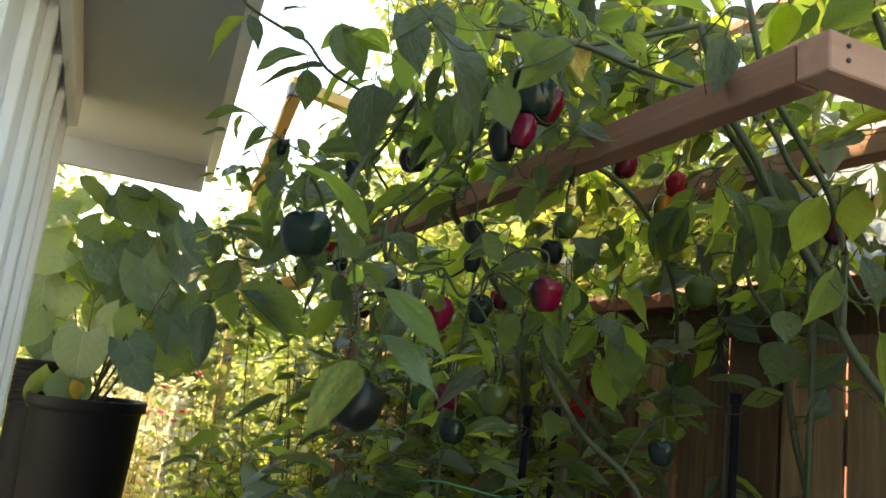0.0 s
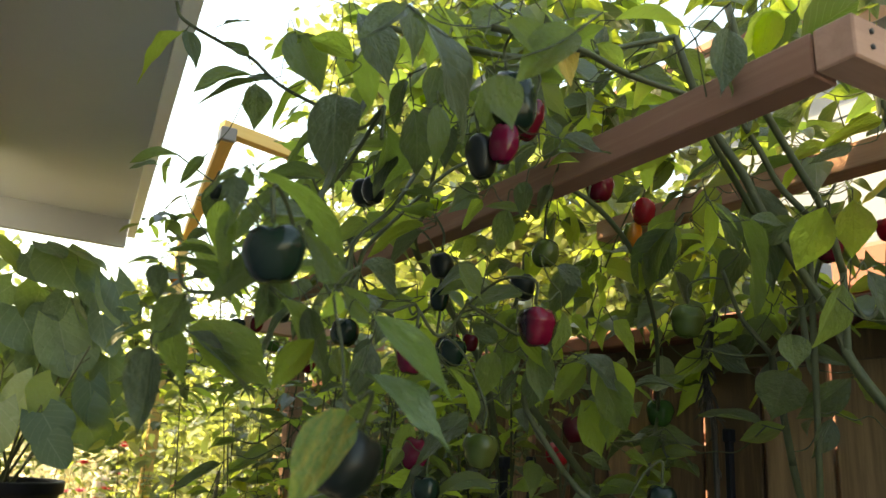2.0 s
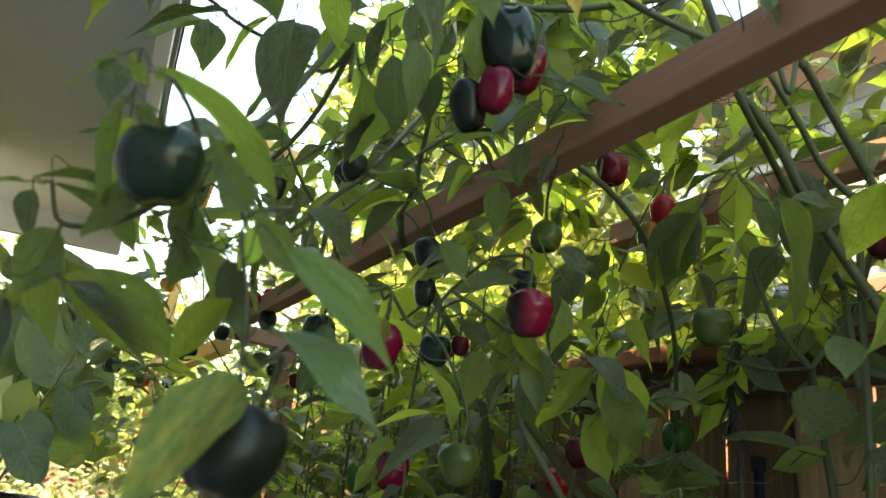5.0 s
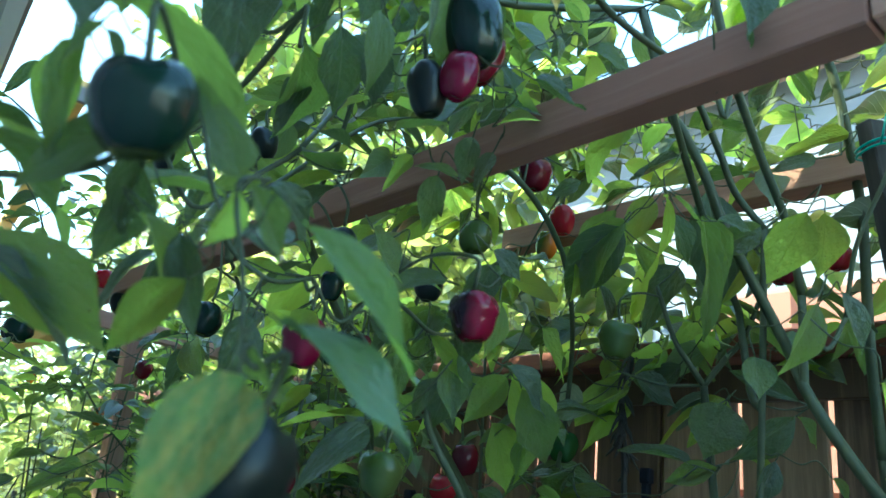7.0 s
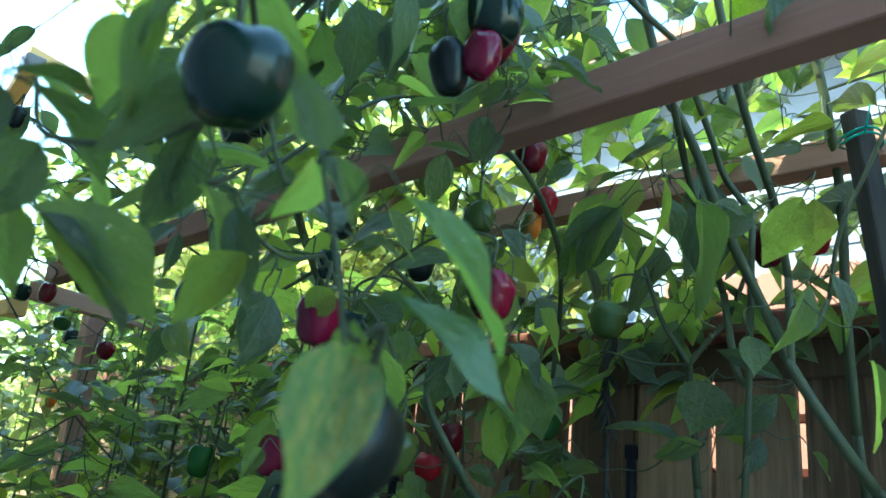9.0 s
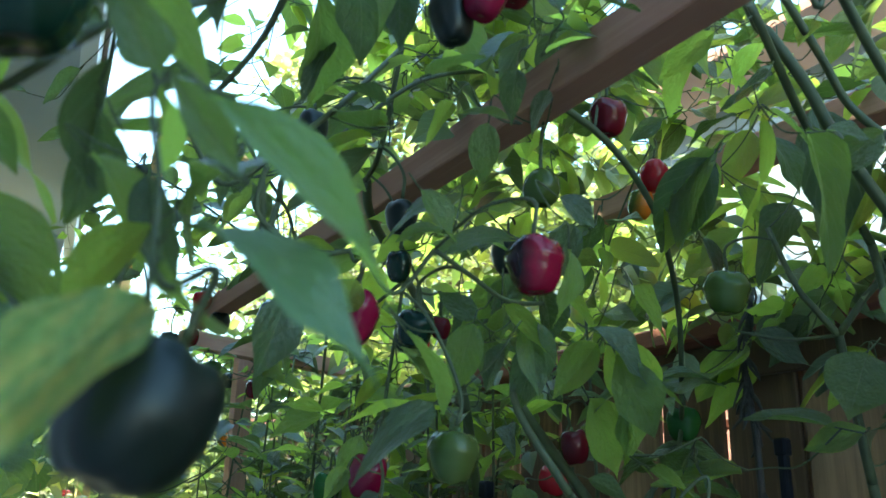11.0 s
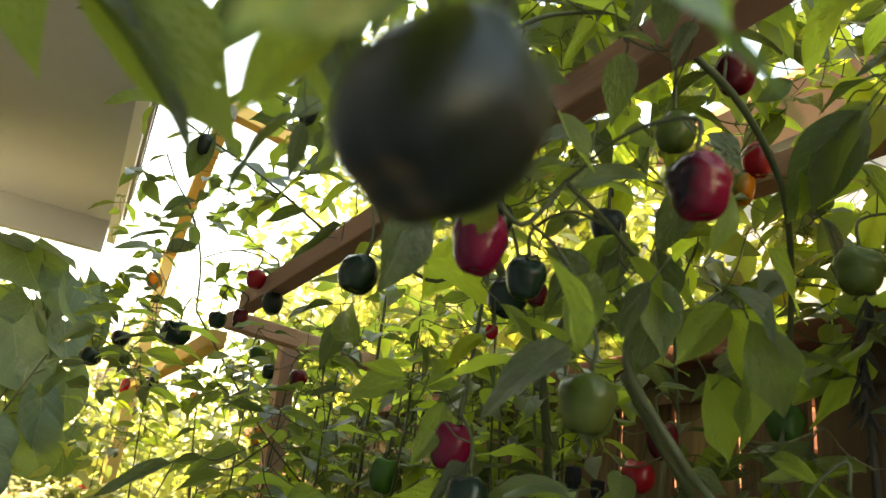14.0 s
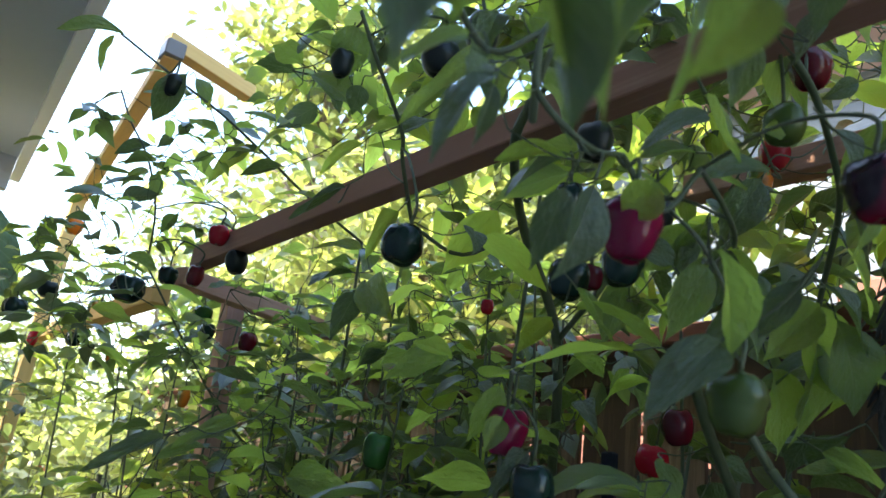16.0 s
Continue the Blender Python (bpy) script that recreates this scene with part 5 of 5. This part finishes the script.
leaf_at((0.480, 0.894, 1.767), (0.515, 0.886, 1.724), 0.75)
leaf_at((0.578, 1.181, 1.587), (0.571, 1.203, 1.519), 0.48)
leaf_at((0.590, 1.145, 1.524), (0.557, 1.164, 1.482), 0.45)
leaf_at((0.543, 1.513, 1.478), (0.562, 1.429, 1.481), 0.50)
leaf_at((0.478, 1.541, 1.532), (0.414, 1.605, 1.501), 0.35)
leaf_at((0.393, 1.552, 1.505), (0.314, 1.569, 1.454), 0.26)
leaf_at((0.899, 0.981, 1.589), (0.925, 1.044, 1.556), 0.40)
leaf_at((0.351, 2.121, 1.813), (0.258, 2.135, 1.794), 0.30)
leaf_at((0.409, 2.110, 1.737), (0.500, 2.102, 1.744), 0.35)
leaf_at((0.552, 1.441, 1.775), (0.502, 1.477, 1.781), 0.40)
leaf_at((0.556, 1.522, 1.888), (0.508, 1.583, 1.835), 0.30)
leaf_at((0.574, 1.635, 1.905), (0.517, 1.680, 1.904), 0.40)
leaf_at((0.407, 1.009, 1.848), (0.439, 0.978, 1.803), 0.50)
leaf_at((0.451, 0.999, 1.734), (0.407, 1.033, 1.736), 0.40)
leaf_at((0.622, 1.014, 1.700), (0.584, 1.031, 1.730), 0.50)
leaf_at((0.527, 0.932, 1.751), (0.492, 0.960, 1.750), 0.50)
leaf_at((0.603, 1.040, 1.617), (0.508, 1.100, 1.590), 0.20)
leaf_at((0.643, 0.949, 1.690), (0.654, 0.948, 1.612), 0.50)
leaf_at((0.697, 0.915, 1.670), (0.675, 0.956, 1.618), 0.55)
leaf_at((0.740, 0.907, 1.735), (0.786, 0.895, 1.681), 0.50)


def fill(n, lo, hi, size=(0.05, 0.10), share=(0.38, 0.55), cluster=3, flat=0.5, clear=None, sag=(-0.9, 0.25)):
    """Twigs with small clusters of leaves through a stretch of the bed."""
    done = 0
    while done < n:
        c = Vector([rng.uniform(a, b) for a, b in zip(lo, hi)])
        if clear and clear(c):
            continue
        pl = owner(c)
        for k in range(rng.randint(2, cluster + 1)):
            a = rng.uniform(0, 6.283)
            out = Vector((math.cos(a), math.sin(a), rng.uniform(*sag))).normalized()
            s = rng.uniform(*size)
            foot = c + out * 0.015 + Vector((0, 0, rng.uniform(-0.02, 0.02)))
            nm = Vector((rng.gauss(0, flat), rng.gauss(0, flat), 1.0))
            done += 1
            if not hides_fruit(foot + out * s * 0.5):
                put_leaf(pl, foot, foot + out * s, rng.uniform(*share), "leaf", nm)


LEVEL = (-0.45, 0.30)
fill(220, (0.52, 0.95, 1.36), (1.05, 1.60, 1.98), (0.045, 0.095), clear=lambda c: c.x < 0.68 and 1.80 < c.z < 2.02)
fill(460, (0.78, 0.36, 2.00), (1.30, 1.50, 2.55), (0.055, 0.11))
fill(90, (0.85, 1.00, 1.20), (1.18, 1.70, 1.95), (0.05, 0.10))
fill(760, (0.50, 1.55, 1.10), (1.15, 2.60, 2.00), (0.035, 0.085), flat=0.35, sag=LEVEL, clear=lambda c: c.x < 0.70 and c.z > 1.76)
fill(90, (0.44, 0.85, 2.00), (0.90, 1.75, 2.50), (0.05, 0.10))
fill(380, (0.50, 1.05, 1.08), (1.00, 1.85, 1.50), (0.045, 0.10), flat=0.35, sag=LEVEL)
fill(200, (0.28, 1.35, 1.06), (0.66, 2.05, 1.42), (0.05, 0.11), flat=0.25, sag=LEVEL)
fill(240, (0.30, 1.70, 1.66), (0.75, 2.60, 2.16), (0.035, 0.075), flat=0.4, sag=LEVEL, clear=lambda c: c.x > 0.42 and 1.76 < c.z < 1.98)
fill(120, (0.36, 2.50, 1.60), (0.75, 3.10, 1.98), (0.035, 0.075), flat=0.4, sag=LEVEL)
fill(46, (0.42, 0.86, 1.70), (0.60, 1.08, 1.86), (0.04, 0.08))
fill(60, (0.62, 1.00, 2.02), (0.95, 1.80, 2.45), (0.06, 0.105))
fill(220, (0.70, 1.45, 1.15), (1.15, 2.20, 1.72), (0.04, 0.085), flat=0.35, sag=LEVEL)
fill(130, (0.60, 0.85, 2.00), (0.86, 1.35, 2.40), (0.06, 0.10))
fill(46, (0.95, 0.55, 1.62), (1.22, 1.10, 1.98), (0.06, 0.10))
fill(130, (0.98, 0.60, 1.78), (1.25, 1.40, 2.06), (0.06, 0.105))
fill(620, (0.80, 1.50, 1.25), (1.20, 2.95, 1.98), (0.045, 0.095), flat=0.4, sag=(-0.7, 0.3))
fill(150, (0.74, 2.44, 1.30), (1.10, 2.80, 1.95), (0.04, 0.085), flat=0.4, sag=LEVEL)
fill(110, (0.95, 1.35, 1.62), (1.22, 2.30, 1.98), (0.05, 0.10))
fill(40, (0.95, 0.85, 1.72), (1.20, 1.22, 1.98), (0.06, 0.10))
fill(36, (0.38, 0.82, 1.94), (0.62, 1.05, 2.12), (0.05, 0.085))
fill(110, (0.44, 1.10, 2.03), (0.74, 1.80, 2.35), (0.045, 0.085))
fill(190, (0.66, 1.00, 2.03), (1.10, 1.75, 2.50), (0.05, 0.10))

# ---- small things in the bed ----
def dried_vine():
    q = random.Random(3)
    o = thing("dried_vine", "blackened dried vine hanging by the fence", "vine", (1.02, 0.99, 0))
    v, f = [], []
    main = curve_points([(1.06, 1.02, 0.0), (1.05, 1.01, 0.8), (1.047, 1.003, 1.55), (1.01, 0.985, 1.66), (1.002, 0.976, 1.72), (1.02, 0.97, 1.80)], 6)
    add_tube(v, f, main, 0.006, 0.003, 6)
    for i in range(46):
        p = main[q.randint(10, len(main) - 1)]
        e = p + Vector((q.uniform(-.018, .018), q.uniform(-.018, .018), -q.uniform(0.01, 0.04)))
        add_tube(v, f, [p, p.lerp(e, .5) + Vector((q.uniform(-.006, .006), 0, 0)), e], q.uniform(.002, .005), 0.001, 5)
    tube_object("stem", v, f, DARK_DRY, o)


dried_vine()
ob = new("leaf", blade_mesh("leaf", BLADES[3], leaf_material("pale_leaf", rgb(0.20, 0.24, 0.14), rgb(0.32, 0.36, 0.22), rgb(0.5, 0.55, 0.25))))
ob.parent = PLANTS[0].o
ob.matrix_basis = Matrix.Translation(-PLANTS[0].o.location) @ leaf_pose((1.022, 1.09, 1.735), (1.018, 1.085, 1.665), 0.52, Vector((-0.6, -0.7, 0.2)))
twig(PLANTS[0], Vector((1.022, 1.09, 1.735)), Vector((0, 0, -1)))


def twine():
    o = thing("garden_twine", "green garden twine tied across the bed", "twine", (0.75, 1.18, 0))
    v, f = [], []
    add_tube(v, f, curve_points([(0.754, 1.17, 1.395), (0.67, 1.10, 1.398), (0.57, 1.13, 1.412), (0.60, 1.35, 1.38), (0.775, 1.79, 1.36)], 8), 0.0016, 0.0016, 5)
    add_tube(v, f, [Vector((0.754 + .012 * math.cos(a), 1.177 + .012 * math.sin(a), 1.395 + .002 * a)) for a in [i * 0.6 for i in range(22)]], 0.0016, 0.0016, 5)
    tube_object("cord", v, f, TWINE, o)


twine()


def flower(x, y, z, r, material, label):
    q = random.Random(int(x * 991 + y * 77))
    o = thing("flower", label, "flower", (x, y, 0), "garden flowers")
    v, f = [], []
    add_tube(v, f, curve_points([(x + .05, y, 0), (x, y + .03, z * .6), (x, y, z)], 6), 0.0022, 0.0014, 5)
    tube_object("stem", v, f, STEM, o)
    pts, faces = [], []
    for ring in range(3):
        for k in range(9):
            a = k * 2 * math.pi / 9 + ring * 0.35
            d = Vector((math.cos(a), math.sin(a), 0.25 + 0.5 * ring)).normalized()
            s = Vector((-math.sin(a), math.cos(a), 0))
            c, e = Vector((x, y, z)), r * (1 - 0.25 * ring)
            i = len(pts)
            pts += [c, c + d * e * .6 + s * e * .22, c + d * e, c + d * e * .6 - s * e * .22]
            faces.append((i, i + 1, i + 2, i + 3))
    tube_object("petals", pts, faces, material, o, "layered petals")


PINK = paint_material("pink_petal", rgb(0.62, 0.12, 0.24), 0.6)
CRIMSON = paint_material("crimson_petal", rgb(0.45, 0.01, 0.03), 0.6)
for k in range(22):
    a = random.Random(k)
    flower(0.62 + a.uniform(-0.35, 0.5), 4.3 + a.uniform(-0.6, 1.0), a.uniform(1.10, 1.52), a.uniform(0.03, 0.055), CRIMSON if k % 3 else PINK, "crimson garden flower in the sun" if k % 3 else "pink garden flower in the sun")

for pl in PLANTS:
    tube_object("branching", pl.v, pl.f, STEM, pl.o, "thin green leaf stalks")["kind"] = "stuff"
    if pl.mass:
        leaf_mass("leaves", BLADES, pl.mass, LEAF_JOINED, pl.o, "dense green pepper leaves")


# ---- the sunlit garden behind ----
def bush(x, y, r, h, n, size, material, label, seed):
    q = random.Random(seed)
    o = thing("garden_bush", label, "bush", (x, y, 0), "garden bushes")
    poses, v, f = [], [], []
    for s in range(max(6, n // 90)):
        a, rr = q.uniform(0, 6.283), r * math.sqrt(q.random())
        top = Vector((x + rr * math.cos(a), y + rr * math.sin(a), h * q.uniform(0.55, 1.0)))
        base = Vector((x + 0.25 * rr * math.cos(a), y + 0.25 * rr * math.sin(a), 0))
        pts = curve_points([base, base.lerp(top, 0.5) + Vector((q.uniform(-.08, .08), q.uniform(-.08, .08), 0)), top], 6)
        add_tube(v, f, pts, 0.0035, 0.0012, 5)
        for i in range(n // max(6, n // 90)):
            p = pts[q.randint(3, len(pts) - 1)] + Vector((q.gauss(0, 1), q.gauss(0, 1), q.gauss(0, 0.8))) * r * 0.22
            p.z = max(0.05, p.z)
            b = q.uniform(0, 6.283)
            out = Vector((math.cos(b), math.sin(b), q.uniform(-0.8, 0.4))).normalized()
            poses.append(leaf_pose(p, p + out * q.uniform(*size), q.uniform(0.35, 0.55), Vector((q.gauss(0, .6), q.gauss(0, .6), 1))))
    tube_object("branching", v, f, STEM_BROWN, o, "thin brown stems")["kind"] = "stuff"
    leaf_mass("leaves", FAR_BLADES, poses, material, o, "many small leaves")


bush(1.02, 3.5, 0.46, 1.60, 2400, (0.05, 0.11), LEAF_BUSH, "sunlit leafy bush with yellow-green leaves", 1)
bush(1.55, 3.3, 0.45, 2.9, 2600, (0.06, 0.12), LEAF_BUSH, "tall sunlit shrub with yellow-green leaves", 2)
# The two LEAF_PALE bushes are added in place of bright sunlit ground.
bush(0.33, 5.2, 0.50, 1.50, 2600, (0.04, 0.09), LEAF_PALE, "low bush beside the path, coloured pale for bright sunlit ground", 3)
bush(0.42, 6.4, 0.60, 1.60, 2800, (0.05, 0.10), LEAF_PALE, "pale bush added for the bright sunlit ground", 35)
bush(1.25, 5.0, 0.80, 1.9, 3600, (0.05, 0.11), LEAF_BUSH, "sunlit leafy bush with yellow-green leaves", 4)
bush(-0.70, 5.2, 0.60, 1.9, 2600, (0.05, 0.10), LEAF_BUSH, "sunlit bush beyond the house corner", 5)
bush(-0.60, 8.0, 1.1, 2.4, 3600, (0.06, 0.12), LEAF_BUSH, "sunlit bush beyond the house corner", 6)
bush(0.60, 9.5, 0.9, 1.2, 2600, (0.05, 0.11), LEAF_BUSH, "low sunlit bush at the end of the path", 7)
bush(2.6, 8.0, 1.4, 2.6, 4200, (0.07, 0.13), LEAF_BUSH, "large sunlit bush far down the garden", 8)
bush(1.05, 2.95, 0.35, 1.75, 1500, (0.05, 0.10), LEAF_BUSH, "leafy bush against the fence", 9)
bush(2.9, 3.0, 0.60, 3.2, 3000, (0.06, 0.12), LEAF_BUSH, "sunlit shrub rising behind the fence", 11)
for i in range(6):
    bush(-4.2 + 1.9 * i, 11.5 + 0.8 * (i % 2), 1.3, 3.0 - 0.3 * (i % 3), 5200, (0.12, 0.22), LEAF_TREE, "tall hedge across the end of the garden", 20 + i)
bush(0.58, 3.30, 0.22, 1.95, 900, (0.04, 0.08), LEAF_BUSH, "slender leafy bush by the trellis", 32)
bush(0.64, 3.75, 0.32, 1.42, 2400, (0.025, 0.05), LEAF_JOINED, "dense low bush with small dark green leaves", 36)
bush(-0.05, 6.6, 0.5, 0.8, 1500, (0.05, 0.10), LEAF_BUSH, "low sunlit bush beside the path", 30)
bush(-1.5, 4.6, 0.6, 2.0, 2200, (0.06, 0.11), LEAF_BUSH, "sunlit bush beyond the house corner", 31)


def tree(x, y, h, r, seed, material=None, per=95, size=(0.10, 0.22), spread=0.32, limbs=34, low=0.28, label="pale green tree in hazy sun far behind"):
    material = material or LEAF_TREE
    q = random.Random(seed)
    o = thing("tree", label, "tree", (x, y, 0), "garden trees")
    v, f, poses = [], [], []
    add_tube(v, f, curve_points([(x, y, 0), (x + 0.1, y, h * 0.3), (x - 0.1, y, h * 0.6), (x, y, h * 0.9)], 6), 0.11, 0.03, 8)
    for i in range(limbs):
        a, z = q.uniform(0, 6.283), q.uniform(low, 0.95)
        reach = r * math.sin(math.pi * min(1.0, max(0.0, (z - low + 0.13) / 0.95 * (0.67 / (0.95 - low))))) * q.uniform(0.6, 1.1)
        s = Vector((x, y, h * (z - 0.08)))
        e = Vector((x + reach * math.cos(a), y + reach * math.sin(a), h * z + q.uniform(-.2, .3)))
        add_tube(v, f, [s, s.lerp(e, 0.5) + Vector((0, 0, 0.15)), e], 0.04, 0.012, 5)
        for k in range(per):
            c = s.lerp(e, q.uniform(0.35, 1.08)) + Vector((q.gauss(0, 1), q.gauss(0, 1), q.gauss(0, 0.7))) * spread
            b = q.uniform(0, 6.283)
            out = Vector((math.cos(b), math.sin(b), q.uniform(-0.9, 0.3))).normalized()
            poses.append(leaf_pose(c, c + out * q.uniform(*size), 0.5, Vector((q.gauss(0, .6), q.gauss(0, .6), 1))))
    tube_object("trunk", v, f, BARK, o, "brown trunk and limbs")
    leaf_mass("crown", FAR_BLADES, poses, material, o, "pale sunlit crown of small leaves")


for i, (x, y, h, r) in enumerate(((-1.5, 13, 5.2, 2.0), (1.8, 15, 4.6, 2.2), (4.5, 14, 5.8, 2.4), (8, 12, 6.0, 2.4), (-5.5, 14, 6.0, 2.4), (11, 7, 6.0, 2.4), (-3.6, 16, 5.5, 2.4))):
    tree(x, y, h, r, 40 + i)
tree(2.9, 4.2, 4.1, 1.2, 71, LEAF_BUSH, 150, (0.07, 0.14), 0.26, 46)
tree(4.1, 4.6, 3.6, 1.2, 72, LEAF_BUSH, 150, (0.07, 0.14), 0.26, 46)
bush(-1.3, 8.8, 0.95, 3.8, 8000, (0.05, 0.11), LEAF_BUSH, "tall sunlit bush beyond the house corner", 33)
tree(2.8, 5.9, 6.2, 1.0, 73, LEAF_BUSH, 150, (0.08, 0.15), 0.26, 52, 0.22, "tall yellow-green tree in full sun")
# Added shrub: blocks the sun from the potted plant, glows under the eave.
bush(-0.90, 3.80, 0.50, 3.6, 7500, (0.06, 0.12), LEAF_BUSH, "tall sunlit shrub added at the house corner to shade the pot", 34)


def bed_post(x, y, top):
    p = thing("garden_post", "pale split timber post in the flower bed", "post", (x, y, 0))
    lumber("post", (x, y, 0), (x + 0.04, y, top), 0.085, 0.07, PATH_MAT, p, "", 0.012)


bed_post(0.53, 4.6, 1.34)
